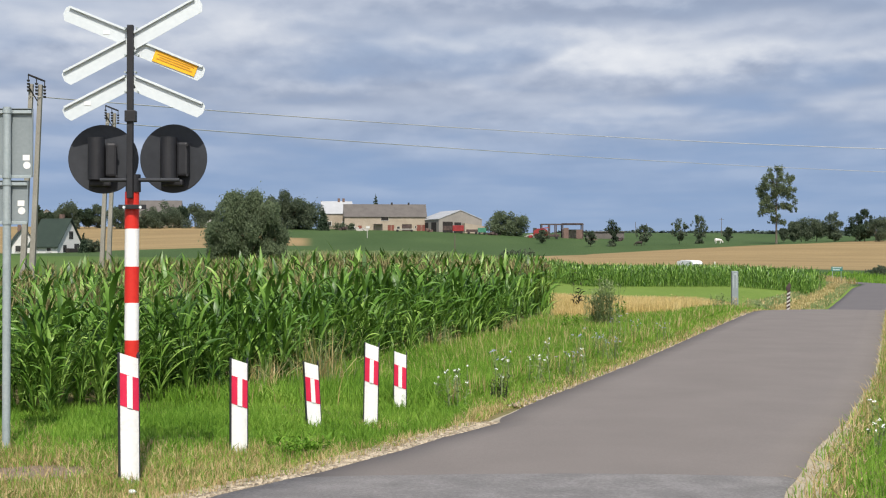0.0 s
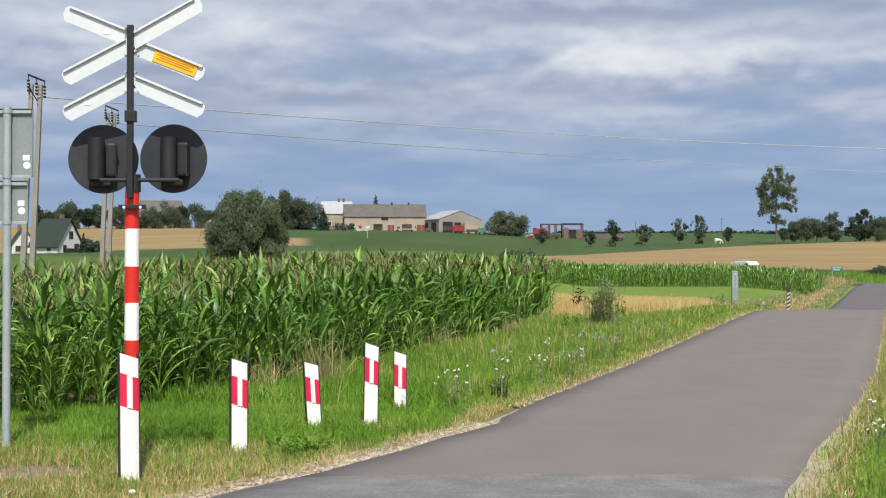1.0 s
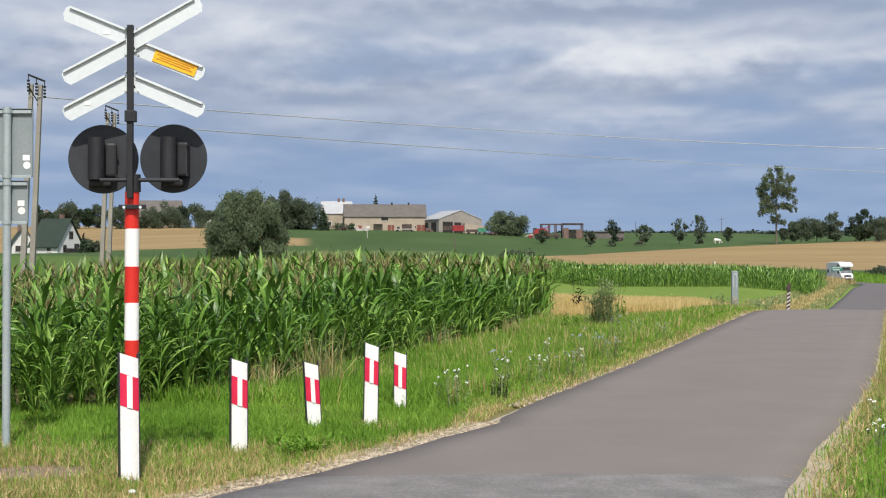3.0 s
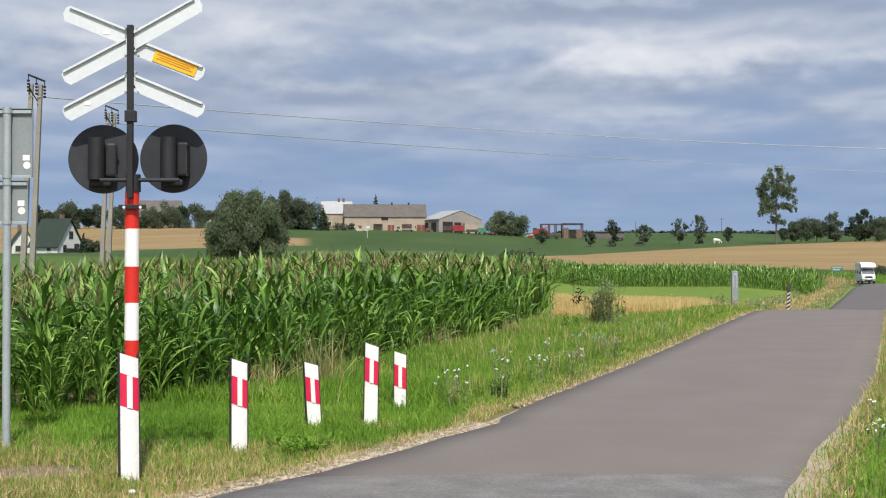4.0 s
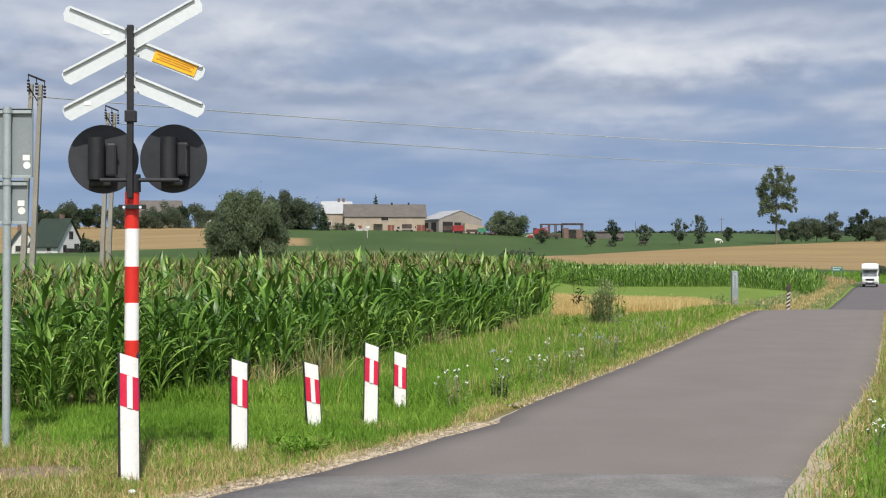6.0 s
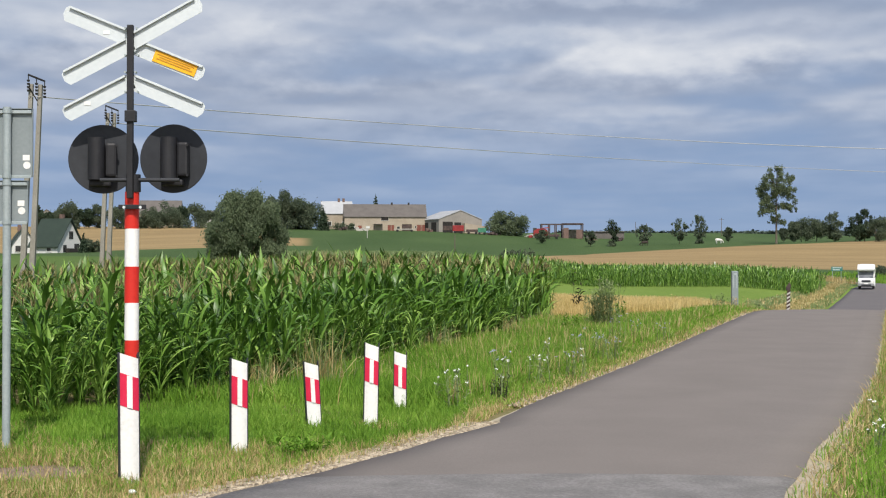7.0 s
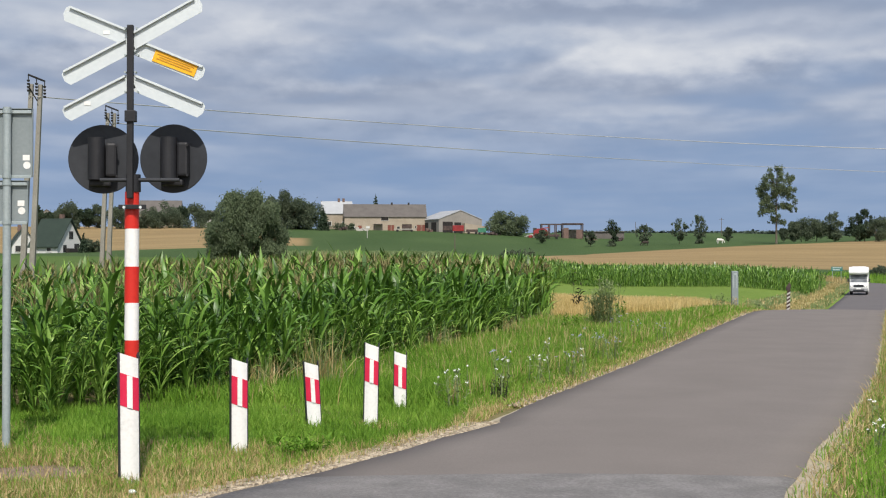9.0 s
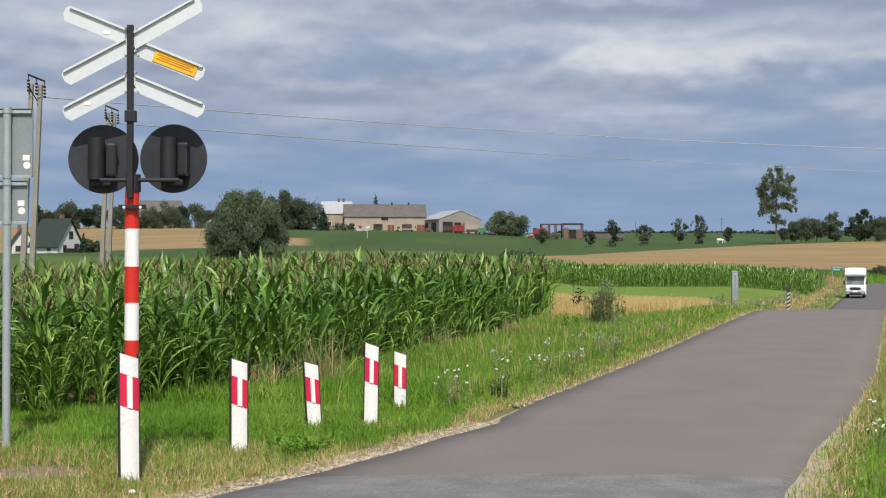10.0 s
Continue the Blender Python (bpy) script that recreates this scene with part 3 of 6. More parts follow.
def build_mast():
    D = 11.42
    s = 2564 / D
    base = Vector(((232 - 784) / s, D, -0.02))

    def q(px, py, dy=0.0):
        """Place on the mast by bearing and height, at dy behind its axis."""
        k = 2564 / (D + dy)
        return ((px - 784) / k - base.x, EYE - (py - 470) / k - base.z)
    t = thing("crossing_signal", Matrix.Translation(base), "red and white crossing mast with crossbuck and two black lamp discs", "signal")
    seq = [("white_paint", -0.05, q(0, 668)[1]), ("red_paint", q(0, 668)[1], q(0, 602)[1]), ("white_paint", q(0, 602)[1], q(0, 536)[1]),
           ("red_paint", q(0, 536)[1], q(0, 472)[1]), ("white_paint", q(0, 472)[1], q(0, 405)[1]), ("red_paint", q(0, 405)[1], q(0, 340)[1])]
    for mat, a, b in seq:
        part("post_band", rod(B(), (0.005, 0, a), (0.008, 0, b), 0.056, seg=28), mat, t, smooth=False)
    x, zz = q(239, 0)[0], q(0, 340)[1]
    part("post_cap", rod(B(), (x - 0.015, 0, zz), (x - 0.015, 0, q(0, 309)[1]), 0.060, 0.058, 20), "black_paint", t, "black post cap")
    # slim upper bar, in front of the tube
    bm = box(B(), (q(230, 0, -0.085)[0], -0.085, (q(0, 47)[1] + q(0, 352)[1]) / 2), (0.048, 0.05, q(0, 47)[1] - q(0, 352)[1]), bevel=0.006)
    part("upper_bar", bm, "black_paint", t, "black square steel bar")
    bm = box(B(), (q(234, 0, -0.07)[0], -0.07, q(0, 367)[1]), (0.21, 0.05, 0.034), bevel=0.004)
    clamp = part("clamp", bm, "black_paint", t)
    for px in (219, 248):
        part("bolt", rod(B(), (q(px, 0, -0.1)[0], -0.10, q(0, 367, -0.1)[1]), (q(px, 0, -0.1)[0], -0.09, q(0, 367, -0.1)[1]), 0.012, seg=8), "alu", clamp)
    bm = box(B(), (q(231, 0, -0.09)[0], -0.09, q(0, 208)[1]), (0.085, 0.075, 0.088), bevel=0.005)
    part("bracket", bm, "black_paint", t)
    # crossbuck and chevron
    yb = YB = -0.055
    a1, m1 = cross_arm("crossbuck_arm", t, q(232, 69, YB), q(110, 19.5, YB), 0.125, yb + 0.03, "light grey metal crossbuck arm")
    a2, m2 = cross_arm("crossbuck_arm", t, q(232, 79.5, YB), q(359, 131.5, YB), 0.125, yb + 0.03, "light grey metal crossbuck arm with yellow plate")
    cross_arm("crossbuck_arm", t, q(234, 77, YB), q(112, 141, YB), 0.125, yb, "light grey metal crossbuck arm")
    cross_arm("crossbuck_arm", t, q(230, 75.5, YB), q(356, 4.5, YB), 0.125, yb, "light grey metal crossbuck arm")
    cross_arm("chevron_arm", t, q(233, 142.5, YB), q(113, 204.5, YB), 0.125, yb, "light grey metal chevron arm")
    cross_arm("chevron_arm", t, q(229, 143.5, YB), q(360, 197.5, YB), 0.125, yb, "light grey metal chevron arm")
    # yellow maintenance plate with lettering too small to read
    c = Vector((q(308, 0, YB)[0], yb + 0.024, q(0, 111, YB)[1]))
    ang = math.atan2(q(0, 123)[1] - q(0, 95)[1], q(345, 0)[0] - q(272, 0)[0])
    pm = Matrix.Translation(c) @ Matrix.Rotation(-ang, 4, "Y")
    plate = part("notice_plate", box(B(), (0, 0, 0), (0.355, 0.004, 0.092), pm), "yellow", t, "yellow notice plate")
    for k, (w, dz) in enumerate(((0.31, 0.020), (0.26, 0.002), (0.30, -0.016))):
        part("text_bar", box(B(), (0.0, -0.0035, dz), (w, 0.002, 0.009), pm), "yellow_dark", plate)
    for px, py in ((186, 56), (154, 183)):
        part("sticker", box(B(), (q(px, 0, YB)[0], yb - 0.003 + (0.03 if py < 100 else 0), q(0, py, YB)[1]), (0.05, 0.002, 0.03)), "white_paint", t, "white sticker")
    for px, py in ((222, 50), (242, 50), (222, 98), (244, 98), (222, 128), (240, 128), (222, 163), (244, 163)):
        part("bolt", rod(B(), (q(px, 0, YB)[0], yb - 0.03, q(0, py, YB)[1]), (q(px, 0, YB)[0], yb + 0.01, q(0, py, YB)[1]), 0.009, seg=8), "galv", t)
    # lamp discs
    part("cross_pipe", rod(B(), (q(178, 0)[0], -0.02, q(0, 319)[1]), (q(318, 0)[0], -0.02, q(0, 319)[1]), 0.016, seg=14), "black_plastic", t, smooth=False)
    for px, py, turn in ((183, 282, 12), (307, 281, -6)):
        cx, cz = q(px, py, 0.16)
        dm = Matrix.Translation((cx, 0.16, cz)) @ Matrix.Rotation(radians(turn), 4, "Z")
        bm = B()
        v = bmesh.ops.create_cone(bm, cap_ends=True, segments=64, radius1=0.275, radius2=0.275, depth=0.012)["verts"]
        bmesh.ops.transform(bm, matrix=dm @ Matrix.Rotation(math.pi / 2, 4, "X"), verts=v)
        bmesh.ops.bevel(bm, geom=[e for e in bm.edges if len(e.link_faces) == 2 and e.calc_face_angle() > 1], offset=0.004, segments=2, affect="EDGES")
        disc = part("background_disc", bm, "black_plastic", t, "round black signal background disc")
        ox = -0.055 if px < 250 else -0.016
        part("lamp_housing", rod(B(), dm @ Vector((ox, -0.085, -0.17)), dm @ Vector((ox, -0.085, 0.165)), 0.066, seg=28), "black_paint", disc)
        bm = box(B(), (ox + 0.115, -0.06, -0.01), (0.088, 0.09, 0.27), dm, bevel=0.02)
        part("terminal_box", bm, "black_paint", disc)
        bm = box(B(), (ox + 0.03, -0.05, -0.195), (0.17, 0.09, 0.05), dm, bevel=0.015)
        part("lamp_bracket", bm, "black_paint", disc)
        for dz in (0.1, -0.14):
            part("bolt", rod(B(), dm @ Vector((ox + 0.16, -0.12, dz)), dm @ Vector((ox + 0.16, -0.10, dz)), 0.01, seg=8), "black_paint", disc)


# ---------------------------------------------------------------- guide posts
def build_guide_post(px, base_y, top_y, lean, turn):
    D = 1.65 * 2564 / (base_y - 470)
    s = 2564 / D
    h = (base_y - top_y) / s
    base = Vector(((px - 784) / s, D, ground((px - 784) / s, D) - 0.0))
    h += EYE - (base_y - 470) / s - base.z
    t = thing("guide_post", Matrix.Translation(base) @ pose(0, 0, 0, 0, lean, turn), "white plastic guide post with slanted red reflector band in grass",
              "guide post", "guide posts along the road")
    w = 0.138 / 2

    def shell(bm, z0, z1, sl, wide, bulge, out, n=9):
        """A bowed front skin between two slanted cuts."""
        rows = []
        for (zz, k) in ((z0, 0 if z0 < 0.01 else 1), (z1, 1)):
            fr, bk = [], []
            for i in range(n):
                u = -1 + 2 * i / (n - 1)
                z = zz - sl * u * k
                y = -bulge * (1 - u * u) - out
                fr.append(bm.verts.new((wide * u, y, z)))
                bk.append(bm.verts.new((wide * u, y + 0.006, z)))
            rows.append((fr, bk))
        (f0, b0), (f1, b1) = rows
        for i in range(n - 1):
            bm.faces.new((f0[i], f0[i + 1], f1[i + 1], f1[i]))
            bm.faces.new((b0[i + 1], b0[i], b1[i], b1[i + 1]))
            bm.faces.new((f1[i], f1[i + 1], b1[i + 1], b1[i]))
            bm.faces.new((f0[i + 1], f0[i], b0[i], b0[i + 1]))
        for i in (0, n - 1):
            bm.faces.new((f0[i], f1[i], b1[i], b0[i]))
        return bm
    part("front_shell", shell(B(), 0.0, h - 0.02, 0.024, w, 0.022, 0.012), "white_paint", t, "dirt-specked white plastic front", smooth=False)
    band = part("reflector_band", shell(B(), h - 0.42, h - 0.17, 0.025, w + 0.001, 0.022, 0.0155), "red_film", t, "red reflective band")
    part("reflector", shell(B(), h - 0.418, h - 0.172, 0.006, 0.021, 0.003, 0.0415, 3), "white_paint", band, "white reflector strip")
    # the hollow black back with its two flanges
    bm = B()
    for sx in (-1, 1):
        o = [(0, 0), (0.012, 0), (0.012, h + 0.005), (0, h - 0.01 - 0.012 * sx)]
        prism(bm, o, 0.09, Matrix.Translation((sx * (w + 0.004) - 0.006, -0.006, 0)))
    prism(bm, [(-w, 0), (w, 0), (w, h - 0.05), (-w, h - 0.02)], 0.012, Matrix.Translation((0, 0.03, 0)))
    part("back_flange", bm, "black_plastic", t, "black plastic rear flanges")


# ---------------------------------------------------------------- sign seen from behind
def build_sign_back():
    D = 13.0
    s = 2564 / D

    def q(px, py):
        return ((px - 12) / s, EYE - (py - 470) / s)
    base = Vector(((12 - 784) / s, D, ground((12 - 784) / s, D)))
    t = thing("road_sign", Matrix.Translation(base), "two grey road sign backs clamped to a galvanised steel pole", "road sign")
    part("pole", rod(B(), (0, 0, -0.1), (0, 0, q(0, 188)[1]), 0.036, seg=24), "galv", t, smooth=False)
    for (y0, y1, hw, lab) in ((190, 311, 43, "upper"), (318, 393, 35, "lower")):
        z1, z0 = q(0, y0)[1], q(0, y1)[1]
        w = hw / s
        bm = box(B(), (0, 0.055, (z0 + z1) / 2), (2 * w, 0.003, z1 - z0))
        for sx in (-1, 1):
            box(bm, (sx * w, 0.043, (z0 + z1) / 2), (0.004, 0.026, z1 - z0))
        for zz in (z0, z1):
            box(bm, (0, 0.043, zz), (2 * w - 0.004, 0.026, 0.004))
        plate = part("sign_plate", bm, "sign_grey", t, "grey metal sign plate with folded rim")
        cx = 31 / s if y0 < 300 else 22 / s
        cz = q(0, 277 if y0 < 300 else 358)[1]
        part("sticker", box(B(), (cx, 0.052, cz), (0.062, 0.002, 0.05)), "white_paint", plate, "white sticker")
        part("sticker", rod(B(), (cx + 0.006, 0.0535, cz - 0.068), (cx + 0.006, 0.0515, cz - 0.068), 0.033, seg=20), "white_paint", plate, "round white sticker")
        for zz in (z1 - 0.03, z0 + 0.0):
            bm = box(B(), (0, 0.03, zz), (2 * w * 0.96, 0.012, 0.028), bevel=0.003)
            rod(bm, (0, 0, zz - 0.016), (0, 0, zz + 0.016), 0.042, seg=20)
            part("clamp", bm, "galv", t)


# ---------------------------------------------------------------- power line
def build_pylon(top, bottom, D, ztop, turn, label):
    s = 2564 / D

    def q(px, py):
        return Vector(((px - 784) / s, 0, EYE - (py - 470) / s))
    g = ground((bottom[0] - 784) / s, D)
    base = Vector(((bottom[0] - 784) / s, D, g))
    t = thing("power_pole", Matrix.Translation(base), label, "power pole", "concrete power poles")
    off = Vector((base.x, 0, g))
    u = Vector((math.cos(radians(turn)), math.sin(radians(turn)), -0.33))
    p = q(*top) - off
    for dx, dy in ((0.0, 0), (0.38 if D < 80 else 0.36, 0.25)):
        bm = B()
        d = (p - Vector((0, 0, -0.3)))
        a = Vector((dx - 0.03, dy, -0.3))
        b = p + Vector((dx - 0.2, dy, -0.35))
        m = Matrix.Translation(a) @ (b - a).to_track_quat("Z", "Y").to_matrix().to_4x4()
        L = (b - a).length
        vs = []
        for zz, hw in ((0, 0.15), (L, 0.105)):
            vs.append([bm.verts.new(m @ Vector((sx * hw, sy * hw * 0.9, zz))) for sx, sy in ((-1, -1), (1, -1), (1, 1), (-1, 1))])
        bm.faces.new(vs[0][::-1]), bm.faces.new(vs[1])
        for i in range(4):
            bm.faces.new((vs[0][i], vs[0][(i + 1) % 4], vs[1][(i + 1) % 4], vs[1][i]))
        part("leg", bm, "concrete_shaded", t, "weathered concrete pole leg")
    c = p + Vector((0.05, 0, -0.05))
    bm = B()
    rod(bm, c - u * 0.42, c + u * 0.42, 0.05, seg=6)
    arm = part("crossarm", bm, "dark_open", t, "dark steel crossarm")
    ends = []
    for k in (-0.4, 0.0, 0.4):
        e = c + u * k
        bm = B()
        rod(bm, e + Vector((0, 0, 0.05)), e - Vector((0, 0, 0.25)), 0.025, seg=6)
        for j in range(4):
            rod(bm, e - Vector((0, 0, 0.25 + j * 0.16)), e - Vector((0, 0, 0.35 + j * 0.16)), 0.085, 0.05, 8)
        part("insulator", bm, "dark_open", t, "hanging dark insulator string")
        ends.append(base + Vector((e.x, e.y, c.z - 0.92)))
    rod_bm = B()
    rod(rod_bm, c - u * 0.4 - Vector((0, 0, .55)) , p + Vector((0.1, 0, -1.2)), 0.03, seg=6)
    part("brace", rod_bm, "dark_open", t)
    return ends


def build_wire(a, b, sag):
    verts, n, r = [], 60, 0.017
    faces = []
    for i in range(n + 1):
        f = i / n
        p = a.lerp(b, f) - Vector((0, 0, sag * 4 * f * (1 - f)))
        for k in range(4):
            an = k * math.pi / 2
            verts.append((p.x, p.y + r * math.cos(an), p.z + r * math.sin(an)))
    for i in range(n):
        for k in range(4):
            faces.append((i * 4 + k, i * 4 + (k + 1) % 4, i * 4 + 4 + (k + 1) % 4, i * 4 + 4 + k))
    ob = soup("power_line", verts, faces, "wire")
    tagged(ob, "thin aluminium overhead conductor strung from a concrete pole", "cable", "overhead power lines")


def build_power():
    e1 = build_pylon((62, 136), (40, 490), 71.0, 0, 32, "leaning double concrete power pole standing behind the maize")
    e2 = build_pylon((196, 190), (180, 480), 90.0, 0, 32, "farther double concrete power pole standing behind the maize")
    u = Vector((math.cos(radians(-57)), math.sin(radians(-57)), 0))
    for ends, far in ((e1, Vector((43.3, 115, 10.70))), (e2, Vector((54.6, 145, 10.68)))):
        w = Vector((math.cos(radians(32)), math.sin(radians(32)), 0))
        for k, e in zip((-0.5, 0, 0.5), ends):
            build_wire(e, far + w * k * 1.0 , 0.45)


build_mast()
for row in ((231, 850, 625, -0.6, 19), (424, 796, 635, 0.0, 15), (557, 752, 640, -3.2, 12), (656, 748, 607, 1.0, 5), (708, 719, 622, 0.3, 2)):
    build_guide_post(*row)
build_sign_back()
build_power()

# ---------------------------------------------------------------- motorhome
def build_motorhome():
    """Front towards -y, origin on the road under the middle."""
    t = thing("motorhome", Matrix.Translation((42.4, 249, 0)), "white motorhome with an over-cab bunk driving on the road", "motorhome")
    # living box with the rounded bunk over the cab
    prof = [(3.0, 0.42), (3.0, 2.85), (2.85, 3.05), (-1.7, 3.12), (-2.35, 3.04), (-2.85, 2.80), (-3.05, 2.52), (-2.98, 2.36), (-2.75, 2.28), (-1.65, 2.26), (-1.45, 0.42)]
    bm = prism(B(), prof, 2.2, Matrix(((0, -1, 0, 1.1), (1, 0, 0, 0), (0, 0, 1, 0), (0, 0, 0, 1))), bevel=0.035)
    part("living_box", bm, "camper_white", t)
    cab = [(-1.45, 0.45), (-1.45, 2.28), (-2.02, 2.28), (-2.80, 1.32), (-3.28, 1.16), (-3.36, 0.95), (-3.36, 0.45)]
    bm = prism(B(), cab, 1.98, Matrix(((0, -1, 0, 0.99), (1, 0, 0, 0), (0, 0, 1, 0), (0, 0, 0, 1))), bevel=0.04)
    part("cab", bm, "camper_white", t)
    a, b = Vector((0, -2.06, 2.23)), Vector((0, -2.77, 1.36))
    d = (b - a)
    nrm = Vector((0, d.z, -d.y)).normalized()
    if nrm.y > 0:
        nrm = -nrm
    bm = B()
    for wt, wb, off in ((0.92, 0.95, 0.012),):
        v = [bm.verts.new(p + nrm * off) for p in (a + Vector((-wt, 0, 0)), a + Vector((wt, 0, 0)), b + Vector((wb, 0, 0)), b + Vector((-wb, 0, 0)))]
        v2 = [bm.verts.new(p.co - nrm * 0.02) for p in v]
        bm.faces.new(v), bm.faces.new(v2[::-1])
        for i in range(4):
            bm.faces.new((v[i], v[(i + 1) % 4], v2[(i + 1) % 4], v2[i]))
    part("windscreen", bm, "windscreen", t, "grey windscreen, mirrored sky put into its colour")
    for sx in (-1, 1):
        o = [(-1.62, 1.35), (-1.62, 2.1), (-2.05, 2.1), (-2.6, 1.42), (-2.55, 1.35)]
        bm = prism(B(), o, 0.014, Matrix(((0, -1, 0, sx * 0.99 + 0.007), (1, 0, 0, 0), (0, 0, 1, 0), (0, 0, 0, 1))))
        part("cab_window", bm, "glass_dark", t, "dark cab side window")
        part("habitation_window", box(B(), (sx * 1.102, 0.3, 1.75), (0.02, 0.95, 0.5), bevel=0.008), "glass_dark", t)
        part("habitation_window", box(B(), (sx * 1.102, 2.2, 1.75), (0.02, 0.8, 0.5), bevel=0.008), "glass_dark", t)
        part("bunk_window", box(B(), (sx * 1.102, -2.05, 2.6), (0.02, 0.7, 0.3), bevel=0.008), "glass_dark", t)
        m = part("mirror", box(B(), (sx * 1.2, -2.35, 1.62), (0.2, 0.1, 0.38), bevel=0.03), "black_plastic", t, "black door mirror")
        part("mirror_arm", rod(B(), (sx * 0.97, -2.3, 1.5), (sx * 1.18, -2.35, 1.52), 0.02, seg=8), "black_plastic", m)
        hl = part("headlight", box(B(), (sx * 0.78, -3.32, 0.90), (0.36, 0.10, 0.24), bevel=0.03), "chrome", t, "clear headlight")
        part("lens", box(B(), (sx * 0.78, -3.375, 0.90), (0.24, 0.02, 0.15), bevel=0.008), "white_paint", hl)
        part("fog_lamp", box(B(), (sx * 0.72, -3.42, 0.56), (0.22, 0.03, 0.12), bevel=0.01), "white_paint", t, "pale lower lamp")
        part("skirt", box(B(), (sx * 1.07, 1.9, 0.42), (0.04, 2.0, 0.22)), "camper_white", t)
    part("grille", box(B(), (0, -3.36, 0.96), (1.15, 0.06, 0.30), bevel=0.015), "black_plastic", t, "dark radiator grille")
    part("badge", rod(B(), (0, -3.38, 1.10), (0, -3.34, 1.10), 0.06, seg=16), "chrome", t)
    part("bumper", box(B(), (0, -3.34, 0.55), (1.98, 0.2, 0.34), bevel=0.05), "bumper_grey", t, "grey plastic front bumper")
    part("air_intake", box(B(), (0, -3.445, 0.48), (1.25, 0.02, 0.18), bevel=0.006), "black_plastic", t)
    part("number_plate", box(B(), (0, -3.45, 0.66), (0.52, 0.015, 0.11)), "white_paint", t, "plain pale number plate")
    part("roof_rail", box(B(), (0, 0.9, 3.13), (1.6, 2.2, 0.10), bevel=0.03), "camper_white", t)
    part("underbody", box(B(), (0, -0.1, 0.40), (1.7, 6.0, 0.2)), "black_plastic", t)
    part("rear_light_panel", box(B(), (0, 3.01, 0.8), (2.0, 0.04, 0.3), bevel=0.01), "machine_red", t)
    # a compact van: narrower and shorter than the outline above
    for child in t.children:
        child.data.transform(Matrix.Diagonal((0.9, 0.86, 0.945, 1)))
        for sub in child.children:
            sub.data.transform(Matrix.Diagonal((0.9, 0.86, 0.945, 1)))
    res = []
    for sx in (-1, 1):
        for y in (-2.19, 1.33):
            w = new("wheel")
            w.parent = t
            axle = Vector((sx * 0.80, y, 0.36))
            w.matrix_basis = Matrix.Translation(axle)
            bm = B()
            v = bmesh.ops.create_cone(bm, cap_ends=True, segments=32, radius1=0.36, radius2=0.36, depth=0.22)["verts"]
            bmesh.ops.transform(bm, matrix=Matrix.Rotation(math.pi / 2, 4, "Y"), verts=v)
            bmesh.ops.bevel(bm, geom=[e for e in bm.edges if e.calc_face_angle(0) > 1], offset=0.03, segments=2, affect="EDGES")
            part("tyre", bm, "rubber", w)
            bm = B()
            rod(bm, (sx * 0.09, 0, 0), (sx * 0.118, 0, 0), 0.2, 0.18, 24)
            for k in range(5):
                a = k * 2 * math.pi / 5
                box(bm, (sx * 0.121, 0.1 * math.cos(a), 0.1 * math.sin(a)), (0.012, 0.05, 0.05))
            part("rim", bm, "chrome", w, "pale steel rim")
            res.append((w, axle))
    return t, res


motorhome, wheels = build_motorhome()
swaying = []

# ---------------------------------------------------------------- growing things
rng = np.random.default_rng(7)


def fast_mesh(name, co, quads, mats, index=None):
    """A mesh of quads from arrays."""
    me = bpy.data.meshes.new(name)
    me.vertices.add(len(co))
    me.vertices.foreach_set("co", np.ascontiguousarray(co, np.float32).ravel())
    k = len(quads)
    me.loops.add(4 * k)
    me.loops.foreach_set("vertex_index", np.ascontiguousarray(quads, np.int32).ravel())
    me.polygons.add(k)
    me.polygons.foreach_set("loop_start", np.arange(0, 4 * k, 4, dtype=np.int32))
    for m in mats:
        me.materials.append(M[m])
    if index is not None:
        me.polygons.foreach_set("material_index", np.ascontiguousarray(index, np.int32))
    me.update(calc_edges=True)
    me.validate()
    return me


def leaf_ribbon(r, z0, az, length, width, rise, droop, rows, fold=True):
    """A leaf that rises from the stalk and bends over. Returns points and quads."""
    t = np.linspace(0, 1, rows)
    ang = rise - droop * t ** 1.3
    ds = length / (rows - 1)
    hx = np.concatenate(([0], np.cumsum(np.cos(ang[:-1]) * ds))) + 0.012
    hz = np.concatenate(([0], np.cumsum(np.sin(ang[:-1]) * ds))) + z0
    w = width * np.clip(np.minimum(0.45 + 2.2 * t, 1.0) * (1 - t ** 2.2), 0.03, 1) / 2
    tw = r.uniform(-1.3, 1.3) * t
    ca, sa = math.cos(az), math.sin(az)
    cols = (-1, 0, 1) if fold else (-1, 1)
    pts = []
    for c in cols:
        lift = 0.35 * w if c else 0 * w
        sx = c * w * np.cos(tw)
        sz = c * w * np.sin(tw) + lift
        pts.append(np.stack((hx * ca - sx * sa, hx * sa + sx * ca, hz + sz), 1))
    p = np.stack(pts, 1).reshape(-1, 3)
    k = len(cols)
    q = [(i * k + j, i * k + j + 1, (i + 1) * k + j + 1, (i + 1) * k + j) for i in range(rows - 1) for j in range(k - 1)]
    return p, np.array(q)


def gather(pieces):
    co, fa, off = [], [], 0
    for p, q in pieces:
        co.append(p)
        fa.append(q + off)
        off += len(p)
    return np.concatenate(co), np.concatenate(fa)


